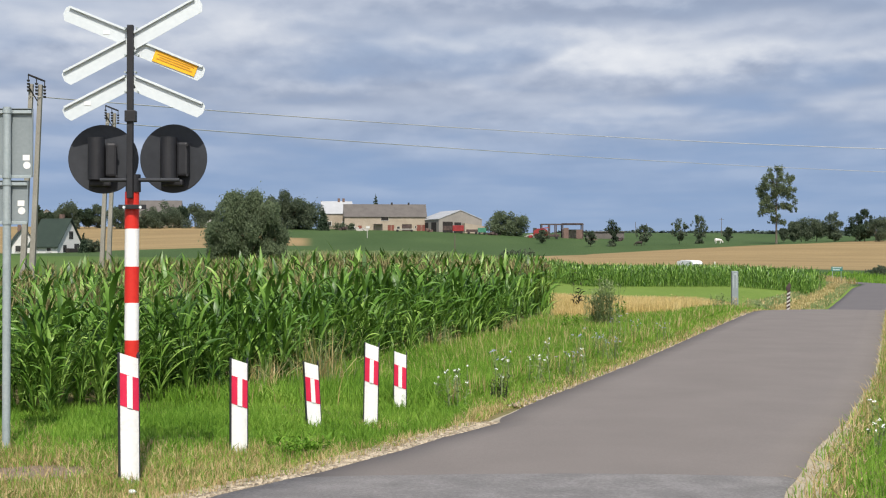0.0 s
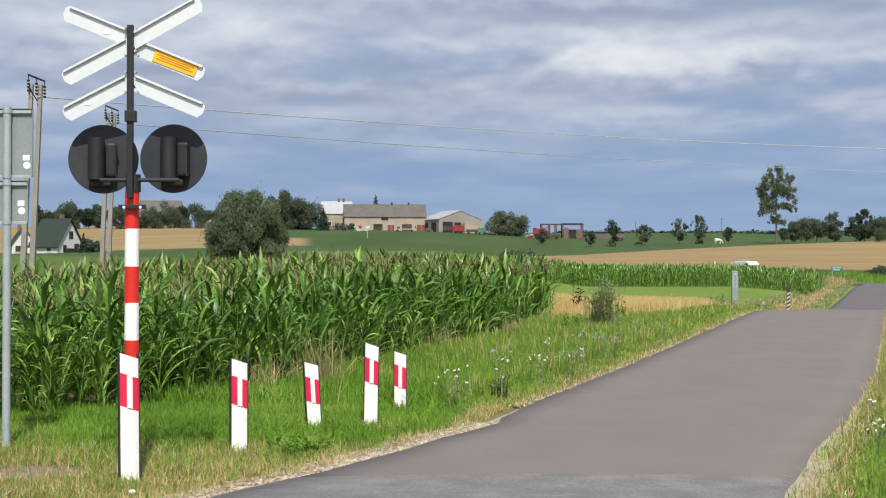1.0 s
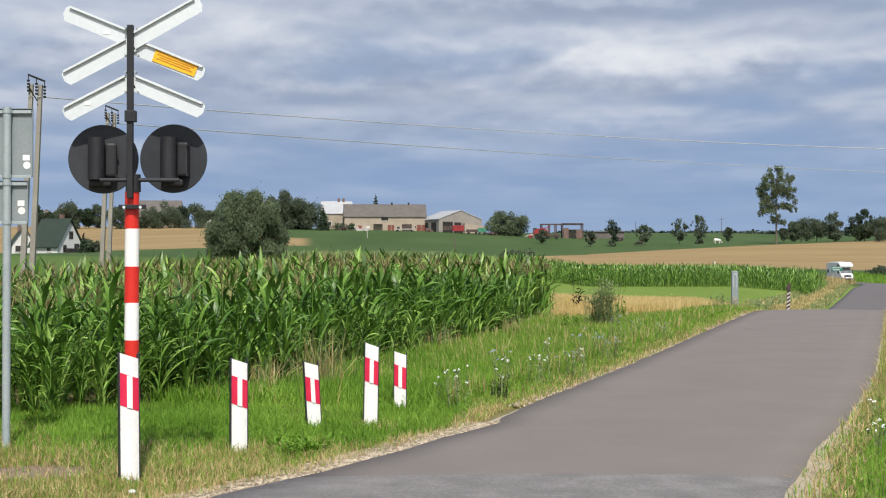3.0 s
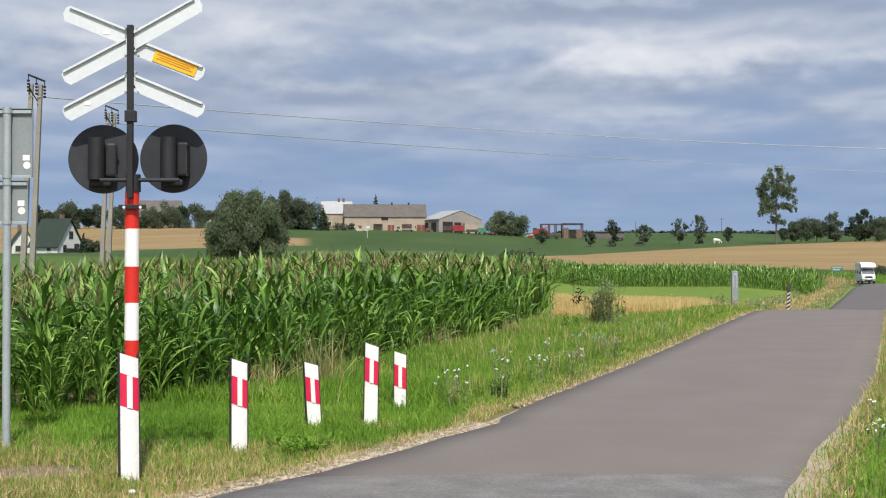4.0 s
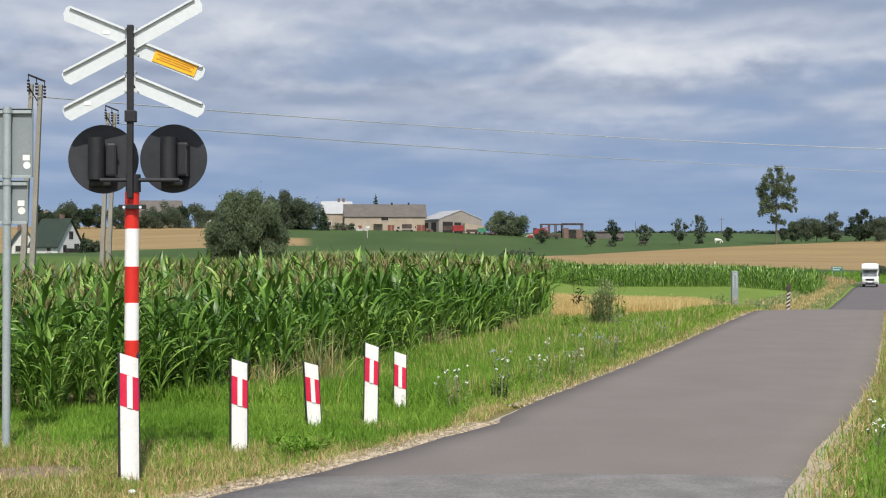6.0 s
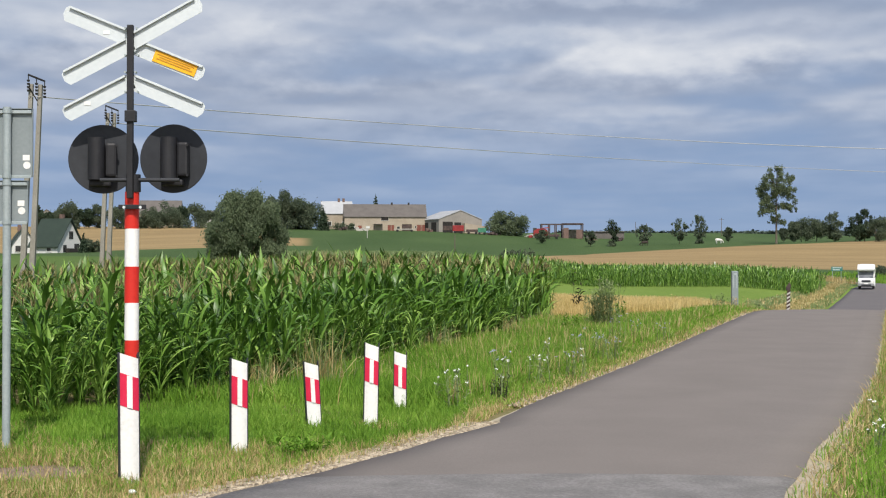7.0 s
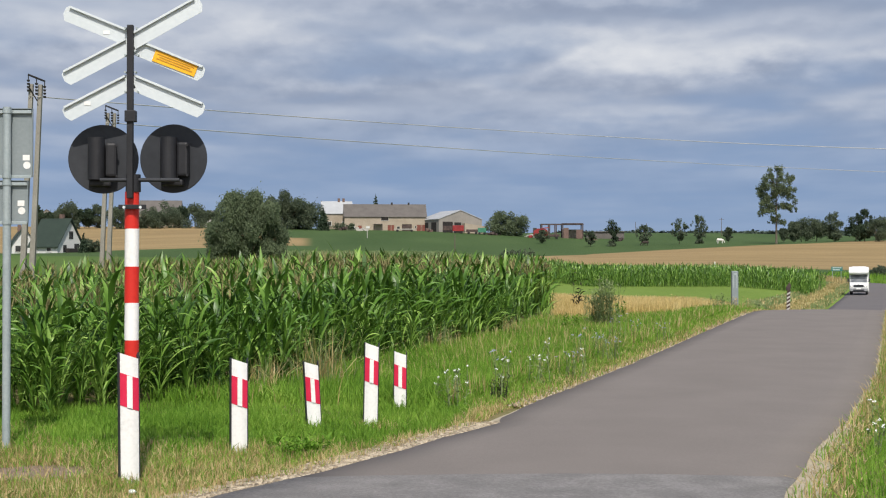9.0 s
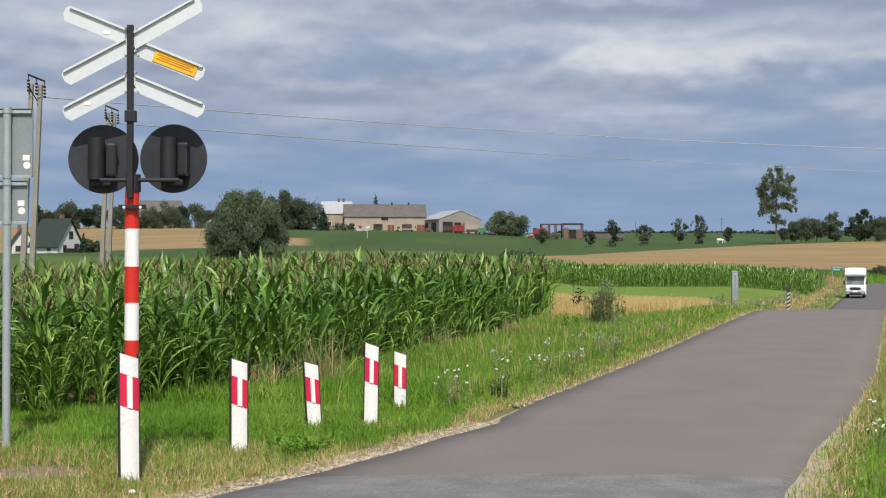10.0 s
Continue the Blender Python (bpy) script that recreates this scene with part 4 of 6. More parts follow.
def stalk_piece(h, r0, sides=4):
    p, q = [], []
    for z, r in ((0, r0), (h * 0.6, r0 * 0.8), (h, r0 * 0.3)):
        for k in range(sides):
            a = 2 * math.pi * k / sides
            p.append((r * math.cos(a), r * math.sin(a), z))
    for i in range(2):
        for k in range(sides):
            q.append((i * sides + k, i * sides + (k + 1) % sides, (i + 1) * sides + (k + 1) % sides, (i + 1) * sides + k))
    return np.array(p), np.array(q)


def maize_variant(seed, leaves, rows, fold, height):
    r = np.random.default_rng(seed)
    plane = r.uniform(0, math.pi)
    pieces = [stalk_piece(height * 0.86, 0.014)]
    for i in range(leaves):
        f = i / (leaves - 1)
        z0 = height * (0.03 + 0.77 * f)
        az = plane + (i % 2) * math.pi + r.normal(0, 0.38)
        L = (0.50 + 0.37 * math.sin(math.pi * min(f * 1.1 + 0.12, 1))) * r.uniform(0.8, 1.15)
        pieces.append(leaf_ribbon(r, z0, az, L, r.uniform(0.056, 0.084) * (1.2 if not fold else 1), radians(r.uniform(62, 80) + 4 * f),
                                  radians(r.uniform(45, 150) * (1 - 0.32 * f)), rows, fold))
    body = gather(pieces)
    tas = []
    for k in range(6):
        az = r.uniform(0, 6.28)
        tas.append(leaf_ribbon(r, height * 0.86, az, r.uniform(0.16, 0.26), 0.018, radians(r.uniform(52, 85)), radians(r.uniform(15, 70)), 4, False))
    tas.append(leaf_ribbon(r, height * 0.84, 0, 0.3, 0.011, radians(88), radians(8), 4, False))
    return body, gather(tas)


NEAR_MAIZE = [maize_variant(100 + i, 12, 9, True, 1.52) for i in range(10)]
MID_MAIZE = [maize_variant(200 + i, 11, 6, True, 1.55) for i in range(8)]
FAR_MAIZE = [maize_variant(300 + i, 8, 4, False, 1.62) for i in range(8)]
TINY_MAIZE = [maize_variant(400 + i, 6, 3, False, 1.75) for i in range(6)]


def scatter(variants, places, scale, lean=0.06, grow=None):
    """Turned, leaned and scaled copies of plain arrays, joined. places: n x 3."""
    co, fa, off = [], [], 0
    n = len(places)
    which = rng.integers(0, len(variants), n)
    az = rng.uniform(0, 2 * math.pi, n)
    sc = rng.uniform(scale[0], scale[1], n)
    if grow is not None:
        sc = sc * grow
    lx, ly = rng.normal(0.02, lean, n), rng.normal(0, lean, n)
    for v, (p, q) in enumerate(variants):
        idx = np.flatnonzero(which == v)
        if not len(idx):
            continue
        c, s = np.cos(az[idx])[:, None], np.sin(az[idx])[:, None]
        x = p[None, :, 0] * c - p[None, :, 1] * s
        y = p[None, :, 0] * s + p[None, :, 1] * c
        z = np.repeat(p[None, :, 2], len(idx), 0)
        k = sc[idx][:, None]
        w = np.stack((x * k + z * lx[idx][:, None] * k, y * k + z * ly[idx][:, None] * k, z * k), 2) + places[idx][:, None, :]
        co.append(w.reshape(-1, 3))
        fa.append((q[None] + (np.arange(len(idx)) * len(p))[:, None, None]).reshape(-1, 4) + off)
        off += len(idx) * len(p)
    return np.concatenate(co), np.concatenate(fa)


def put_ground(xy):
    xy = np.asarray(xy)
    return np.column_stack((xy, ground_many(xy[:, 0], xy[:, 1])))


def build_maize():
    rows_xy = []
    y = CORN_FRONT
    while y < 63:
        x = -0.335 * y - 1.2
        while x < corn_edge(y):
            b = x / y
            if y < 29 + 118 * max(b + 0.3, 0):
                rows_xy.append((x + rng.normal(0, 0.05), y + rng.normal(0, 0.09)))
            x += 0.155 if y < 19 else (0.19 if y < 30 else 0.24)
        y += 0.62
    xy = np.array(rows_xy)
    depth_in = np.minimum(xy[:, 1] - CORN_FRONT, corn_edge(xy[:, 1]) - xy[:, 0])
    front = np.flatnonzero((depth_in < 0.75) & (xy[:, 1] < 34))
    front = front[:230]
    mask = np.ones(len(xy), bool)
    mask[front] = False
    meshes = []
    for (p, q), (tp, tq) in NEAR_MAIZE:
        meshes.append((fast_mesh("maize_plant", p, q, ["corn"]), fast_mesh("tassel", tp, tq, ["tassel"])))
    out = []
    for n, i in enumerate(front):
        me, ta = meshes[n % len(meshes)]
        ob = new("maize_plant", me)
        x, yy = xy[i]
        k = rng.uniform(0.86, 1.06) * float(np.interp(yy, (16, 32), (0.95, 1.06)))
        m = Matrix.Translation((x, yy, ground(x, yy))) @ pose(0, 0, 0, rng.normal(0, 2.5), rng.normal(0, 2.5), rng.uniform(0, 360))
        ob.matrix_world = m
        ob.scale = (k, k, k)
        tagged(ob, "green maize plant with long arching leaves at the field's edge", "maize plant", "maize plants at the field edge")
        if rng.random() < 0.25:
            t = new("tassel", ta)
            t.parent = ob
        if n % 2 == 0:
            out.append((ob, m, rng.uniform(0, 6.28), rng.uniform(0.5, 1.1)))
    rest = xy[mask]
    d = rest[:, 1]
    for sel, var, sc in ((d < 27, MID_MAIZE, (0.78, 1.1)), (d >= 27, FAR_MAIZE, (0.82, 1.12))):
        pl = put_ground(rest[sel])
        # an uneven crop, taller on the better soil farther up
        hump = np.array([1 + 0.14 * noise.noise(Vector((x * 0.3, y * 0.3, 1))) for x, y, _ in pl]) * np.interp(pl[:, 1], (16, 32), (0.90, 1.03)) * np.interp(pl[:, 0] / pl[:, 1], (-0.3, -0.06), (0.91, 1.0))
        co, fa = scatter([v[0] for v in var], pl, sc, 0.09, hump)
        ob = new("maize_field", fast_mesh("maize_field", co, fa, ["corn"]))
        tagged(ob, "dense stand of tall green maize beside the road", "maize field", kind="stuff")
        pick = rng.random(len(pl)) < np.interp(pl[:, 1], (18, 40), (0.45, 1.0))
        co, fa = scatter([v[1] for v in var], pl[pick], (0.95, 1.12), 0.08, hump[pick])
        ob = new("maize_tassels", fast_mesh("maize_tassels", co, fa, ["tassel"]))
        tagged(ob, "pale brown maize tassels above the crop", "maize tassels", kind="stuff")
    # stunted plants that close the field's edge
    edge = xy[front]
    low = np.concatenate([edge + rng.normal(0, 0.12, edge.shape) + np.array((0.05, -0.22)) for _ in range(3)])
    co, fa = scatter([v[0] for v in NEAR_MAIZE], put_ground(low), (0.38, 0.80), 0.12)
    ob = new("maize_edge", fast_mesh("maize_edge", co, fa, ["corn"]))
    tagged(ob, "stunted maize along the field edge", "maize field", kind="stuff")
    # the strip of maize across the dip
    pts = []
    for y in np.concatenate((np.arange(140, 150, 0.75), np.arange(150, 200, 1.6))):
        x = 0.045 * y
        end = 42.8 + 0.31 * (y - 146) - 5.6 - max(0, (y - 175)) * 0.1
        while x < end:
            pts.append((x + rng.normal(0, 0.1), y + rng.normal(0, 0.2)))
            x += 0.28 if y < 150 else 0.5
    pl = put_ground(pts)
    co, fa = scatter([v[0] for v in TINY_MAIZE], pl, (0.95, 1.2))
    ob = new("maize_strip", fast_mesh("maize_strip", co, fa, ["corn"]))
    tagged(ob, "far strip of green maize beyond the meadow", "maize field", kind="stuff")
    return out


def blades(xy, hmin, hmax, w, lean, name, material, label, cat, clump=1):
    """Bent grass blades, three rows of points each."""
    n = len(xy)
    base = put_ground(xy)
    az = rng.uniform(0, 2 * math.pi, n)
    h = rng.uniform(hmin, hmax, n)
    ln = np.abs(rng.normal(0, lean, n)) * h
    la = rng.uniform(0, 2 * math.pi, n)
    dx, dy = np.cos(la) * ln, np.sin(la) * ln
    wx, wy = np.cos(az) * w / 2, np.sin(az) * w / 2
    co = np.zeros((n, 6, 3))
    for i, (f, k) in enumerate(((0, 1.0), (0.55, 0.75), (1.0, 0.12))):
        bend = f ** 1.8
        for j, s in enumerate((-1, 1)):
            co[:, i * 2 + j, 0] = base[:, 0] + dx * bend + s * wx * k
            co[:, i * 2 + j, 1] = base[:, 1] + dy * bend + s * wy * k
            co[:, i * 2 + j, 2] = base[:, 2] - 0.02 + h * f * (1 - 0.25 * (ln / np.maximum(h, 1e-3)) * f)
    q = np.array([(0, 1, 3, 2), (2, 3, 5, 4)])
    fa = (q[None] + (np.arange(n) * 6)[:, None, None]).reshape(-1, 4)
    ob = new(name, fast_mesh(name, co.reshape(-1, 3), fa, [material]))
    return tagged(ob, label, cat, kind="stuff")


def spread(n, y0, y1, xlo, xhi, keep=None):
    y = rng.uniform(y0, y1, n)
    lo, hi = xlo(y), xhi(y)
    x = lo + (hi - lo) * rng.uniform(0, 1, n)
    ok = np.abs(x) < 0.34 * y + 0.6
    if keep is not None:
        ok &= keep(x, y)
    return np.stack((x[ok], y[ok]), 1)


def patch(x, y, s, seed=0.0):
    return np.array([noise.noise(Vector((a * s, b * s, seed))) for a, b in zip(x, y)])


def road_clear(x, y):
    """Distance of a place from the road's middle line."""
    return float(np.sqrt(((ROAD - np.array((x, y))) ** 2).sum(1).min()))


def build_verges():
    le, re = left_edge, right_edge

    def wild(y):
        return np.where(y < CORN_FRONT + 0.5, -0.34 * y - 0.5, corn_edge(y) + 0.1)
    lab = "green verge grass between the road and the maize"
    # close turf, thinner and drier towards the road and in the trodden corner
    p = spread(90000, 8.6, 17, lambda y: -0.34 * y - 0.5, lambda y: le(y) - 0.02 + 0 * y)
    d = le(p[:, 1]) - p[:, 0]
    nz = patch(p[:, 0], p[:, 1], 0.8)
    p, d, nz = p[d > 0.14 + 0.15 * nz], d[d > 0.14 + 0.15 * nz], nz[d > 0.14 + 0.15 * nz]
    dry = (d < 0.4 + 0.5 * nz) | (rng.random(len(p)) < sstep(14.3, 11.9, p[:, 1] + 3.4 * nz + 0.5 * (p[:, 0] > -2.3)) * 0.76)
    bare = (((p[:, 0] + 3.3) / 0.5) ** 2 + ((p[:, 1] - 11.5) / 0.5) ** 2 < 0.9 + 0.8 * nz) & (rng.random(len(p)) < 0.93)
    g = p[~dry & ~bare]
    tall = patch(g[:, 0], g[:, 1], 0.5, 5.0) + (g[:, 1] - 14.6) * 0.22
    blades(g[tall <= 0.05], 0.04, 0.13, 0.009, 0.8, "grass", "grass", lab, "grass")
    blades(g[tall > 0.05], 0.05, 0.14, 0.010, 0.7, "grass", "grass", lab, "grass")
    s = p[dry & ~bare]
    blades(s, 0.04, 0.14, 0.008, 0.9, "dry_grass", "straw", "short dry yellow grass by the asphalt", "grass")
    blades(s[1::3], 0.04, 0.14, 0.009, 0.8, "grass", "grass", lab, "grass")
    # lush tufts in the turf
    tufts = []
    for k in range(130):
        y = rng.uniform(12.6, 17.5)
        x = rng.uniform(-0.3 * y, float(left_edge(y)) - 0.7)
        if x < corn_edge(y) - 0.2 and y > CORN_FRONT:
            continue
        tufts.append(np.stack((rng.normal(x, 0.10, 55), rng.normal(y, 0.09, 55)), 1))
    for k in range(60):
        x, y = rng.normal(-2.55, 0.55), rng.normal(14.7, 0.35)
        tufts.append(np.stack((rng.normal(x, 0.12, 60), rng.normal(y, 0.10, 60)), 1))
    blades(np.concatenate(tufts), 0.08, 0.21, 0.010, 0.75, "grass_tufts", "grass", "lush tufts in the verge turf", "grass")
    # along the road to the brow
    for n, y0, y1, w, h in ((52000, 17, 28, 0.014, 0.95), (44000, 28, 42, 0.020, 0.95), (20000, 42, 62, 0.026, 0.85)):
        p = spread(n, y0, y1, lambda y: np.where(y > 42, le(y) - 3.5, corn_edge(y)), lambda y: le(y) - 0.02)
        d = le(p[:, 1]) - p[:, 0]
        nz = patch(p[:, 0], p[:, 1], 0.5)
        dry = rng.random(len(p)) < np.clip(0.85 - d * 0.8, 0.0, 0.8) + 0.06 * nz + np.interp(p[:, 1], (19, 27), (0.015, 0.05))
        near = d < 0.8
        blades(p[~dry & near], 0.06 * h, 0.2 * h, w, 0.6, "grass", "grass", lab, "grass")
        blades(p[~dry & ~near], 0.12 * h, 0.36 * h, w, 0.6, "grass", "grass", lab, "grass")
        blades(p[dry & near], 0.05 * h, 0.16 * h, w, 0.7, "dry_grass", "straw", "dry yellow grass along the asphalt edge", "grass")
        blades(p[dry & ~near], 0.2 * h, 0.46 * h, w * 0.7, 0.35, "dry_grass", "straw", "tall dry seeding grass among the green", "grass")
    # the other verge
    p = spread(46000, 8.6, 46, lambda y: re(y) + 0.03, lambda y: np.minimum(re(y) + 5, 0.33 * y + 0.8))
    d = p[:, 0] - re(p[:, 1])
    keep = (d > 0.4) | (p[:, 1] > 15) | (rng.random(len(p)) < 0.55)
    p, d = p[keep], d[keep]
    dry = rng.random(len(p)) < np.clip(0.45 - d * 0.8, 0.04, 0.45)
    w = 0.013
    near = d < 0.5
    close = p[:, 1] < 14
    blades(p[~dry & ~near & close], 0.06, 0.22, 0.010, 0.7, "grass", "grass", "green grass on the far verge", "grass")
    blades(p[~dry & ~near & ~close], 0.12, 0.38, w, 0.55, "grass", "grass", "green grass on the far verge", "grass")
    blades(p[~dry & near], 0.04, 0.16, w, 0.7, "grass", "grass", "green grass on the far verge", "grass")
    blades(p[dry & close], 0.03, 0.13, 0.009, 0.8, "dry_grass", "straw", "dry grass on the far verge", "grass")
    blades(p[dry & ~close], 0.05, 0.22, w, 0.7, "dry_grass", "straw", "dry grass on the far verge", "grass")
    q = spread(1500, 8.8, 17, lambda y: re(y) + 0.10, lambda y: re(y) + 0.50)
    blades(q, 0.04, 0.17, 0.009, 0.8, "dry_grass", "straw", "yellow dry grass fringing the asphalt", "grass")
    # tussocks at the maize edge
    for cx, cy, n, r, h in ((-1.62, 19.0, 200, 0.34, 0.95), (-2.3, 18.6, 160, 0.35, 0.6), (-0.2, 27.0, 200, 0.5, 0.7), (1.2, 32.5, 260, 0.6, 0.7)):
        q = np.stack((rng.normal(cx, r * 0.5, n), rng.normal(cy, r * 0.5, n)), 1)
        blades(q[::2], h * 0.55, h, 0.009, 0.45, "tall_grass", "straw", "tussock of tall bleached grass before the maize", "grass")
        blades(q[1::2], h * 0.5, h, 0.010, 0.5, "tall_grass", "weed", "tussock of tall yellowing grass before the maize", "grass")
    # beyond the brow
    q = spread(22000, 95, 200, lambda y: le(y) - 4.6 - 0 * y, lambda y: le(y) - 0.3)
    d = le(q[:, 1]) - q[:, 0]
    nz = 0.5 * patch(q[:, 0], q[:, 1], 0.2)
    m = rng.random(len(q)) < np.where((d > 1.7 + nz) & (d < 3.2 + nz), 0.75, 0.10)
    blades(q[m], 0.10, 0.34, 0.06, 0.6, "dry_grass", "straw", "dry roadside grass in the dip", "grass")
    blades(q[~m], 0.06, 0.24, 0.06, 0.6, "grass", "weed", "roadside grass in the dip", "grass")
    q = spread(7000, 120, 235, lambda y: re(np.minimum(y, 196)) + 0.6, lambda y: re(np.minimum(y, 196)) + 9)
    blades(q, 0.3, 0.9, 0.08, 0.4, "grass", "grass", "rank grass beside the far road", "grass")
    q = np.stack((rng.uniform(49, 57.5, 2600), rng.uniform(200, 226, 2600)), 1)
    q = q[[road_clear(a, c) > 2.9 for a, c in q]]
    blades(q, 0.5, 1.1, 0.08, 0.3, "dry_grass", "straw", "tall dry grass inside the road's bend", "grass")
    q = np.stack((rng.uniform(-0.115, 0.045, 7000), rng.normal(218, 7, 7000)), 1)
    q[:, 0] *= q[:, 1]
    blades(q, 0.3, 1.0, 0.16, 0.4, "rank_grass", "weed", "rank dark field margin below the farm meadow", "grass")
    # ripe grain in front of the meadow
    q = spread(36000, 43, 71, lambda y: np.maximum(0.07 * y, corn_edge(y) + 0.3), lambda y: np.minimum(0.2 * y, le(y) - 2.2))
    ob = blades(q, 0.34, 0.52, 0.028, 0.2, "grain_field", "wheat", "patch of ripe golden grain", "grain field")


def build_weed(x, y, h, material, label, seed, stems=9, flower=None, spread_r=0.18, leafy=10, big=0.07):
    r = np.random.default_rng(seed)
    pieces, heads = [], []
    for k in range(stems):
        az, rr = r.uniform(0, 6.28), spread_r * math.sqrt(r.uniform(0, 1))
        bx, by = rr * math.cos(az), rr * math.sin(az)
        hh = h * r.uniform(0.65, 1.0)
        lx, ly = r.normal(0, 0.10), r.normal(0, 0.10)
        p, q = stalk_piece(hh, 0.006, 4)
        p = p + np.array((bx, by, 0))
        p[:, 0] += lx * p[:, 2]
        p[:, 1] += ly * p[:, 2]
        pieces.append((p, q))
        for j in range(leafy):
            z = hh * r.uniform(0.1, 1.0)
            lp, lq = leaf_ribbon(r, z, r.uniform(0, 6.28), big * r.uniform(0.7, 1.6), big * 0.4, radians(r.uniform(10, 70)), radians(r.uniform(20, 100)), 4, False)
            lp = lp + np.array((bx + lx * z, by + ly * z, 0))
            pieces.append((lp, lq))
        heads.append((bx + lx * hh, by + ly * hh, hh))
    co, fa = gather(pieces)
    ob = new("weed", fast_mesh("weed", co, fa, [material]))
    ob.matrix_world = Matrix.Translation((x, y, ground(x, y)))
    tagged(ob, label, "weed", kind="stuff")
    if flower:
        pc = []
        for hx, hy, hz in heads:
            for j in range(5):
                a, rr = r.uniform(0, 6.28), r.uniform(0, 0.022)
                ta, tb = r.uniform(-0.5, 0.5), r.uniform(0.2, 1.3)
                pt = np.array([(-1, -math.cos(tb), ta - math.sin(tb)), (1, -math.cos(tb), -ta - math.sin(tb)), (1, math.cos(tb), math.sin(tb) - ta), (-1, math.cos(tb), math.sin(tb) + ta)]) * 0.0052
                pc.append((pt + np.array((hx + rr * math.cos(a), hy + rr * math.sin(a), hz + r.uniform(-0.01, 0.012))), np.array([(0, 1, 2, 3)])))
        fp, fq = gather(pc)
        f = new("flower", fast_mesh("flower", fp, fq, [flower]))
        f.parent = ob
        f["kind"] = "stuff"
        tagged(f, "white flower heads" if flower == "petal" else "pale blue flower heads")


def build_weeds():
    k = 0
    for x, y, h, st in ((4.05, 35.5, 1.35, 24), (3.75, 36.0, 1.1, 16), (3.0, 34.0, 0.5, 8), (4.9, 40.0, 0.6, 8)):
        build_weed(x, y, h, "weed" if h > 0.7 else "grass", "tall grey-green roadside weed", 500 + k, st * 2, None, 0.24, 15, 0.085)
        k += 1
    for i in range(9):
        y = rng.uniform(50, 61)
        build_weed(left_edge(y) - rng.uniform(0.6, 4.5), y, rng.uniform(0.4, 0.75), "weed" if i % 3 else "straw", "tall seeding weed on the brow", 520 + i, 14, None, 0.45, 14, 0.08)
    build_weed(4.4, 47.5, 1.45, "dark_weed", "dead dark brown dock plant on the verge", 550, 4, None, 0.16, 16, 0.16)
    build_weed(0.68, 17.9, 0.34, "dark_weed", "low dark weed at the road edge", 551, 12, None, 0.14, 9, 0.035)
    for i in range(11):
        y = rng.uniform(16.2, 22)
        x = left_edge(y) - rng.uniform(0.3, 1.2)
        build_weed(x, y, rng.uniform(0.35, 0.6), "weed", "white-flowered weed growing in the verge", 600 + i, 3, "petal", 0.20, 9, 0.06)
    for i in range(9):
        y = rng.uniform(18.5, 32)
        x = left_edge(y) - rng.uniform(0.3, 1.6)
        build_weed(x, y, rng.uniform(0.4, 0.7), "weed", "wiry verge weed with pale blue flowers", 660 + i, 6, "flower_blue", 0.16, 5, 0.05)
    for i in range(6):
        y = rng.uniform(11.5, 20)
        x = min(right_edge(y) + rng.uniform(0.45, 1.4), 0.3 * y)
        if x > right_edge(y) + 0.3:
            build_weed(x, y, rng.uniform(0.18, 0.38), "weed", "white-flowered weed growing in the verge", 700 + i, 3, "petal", 0.12, 6, 0.05)
    # broad-leaved plant at the foot of the guide posts
    for i, (x, y) in enumerate(((-1.30, 12.7), (-1.12, 12.85), (-1.42, 13.0))):
        build_weed(x, y, 0.16, "grass", "low broad-leaved plant by the guide posts", 740 + i, 12, None, 0.16, 7, 0.07)


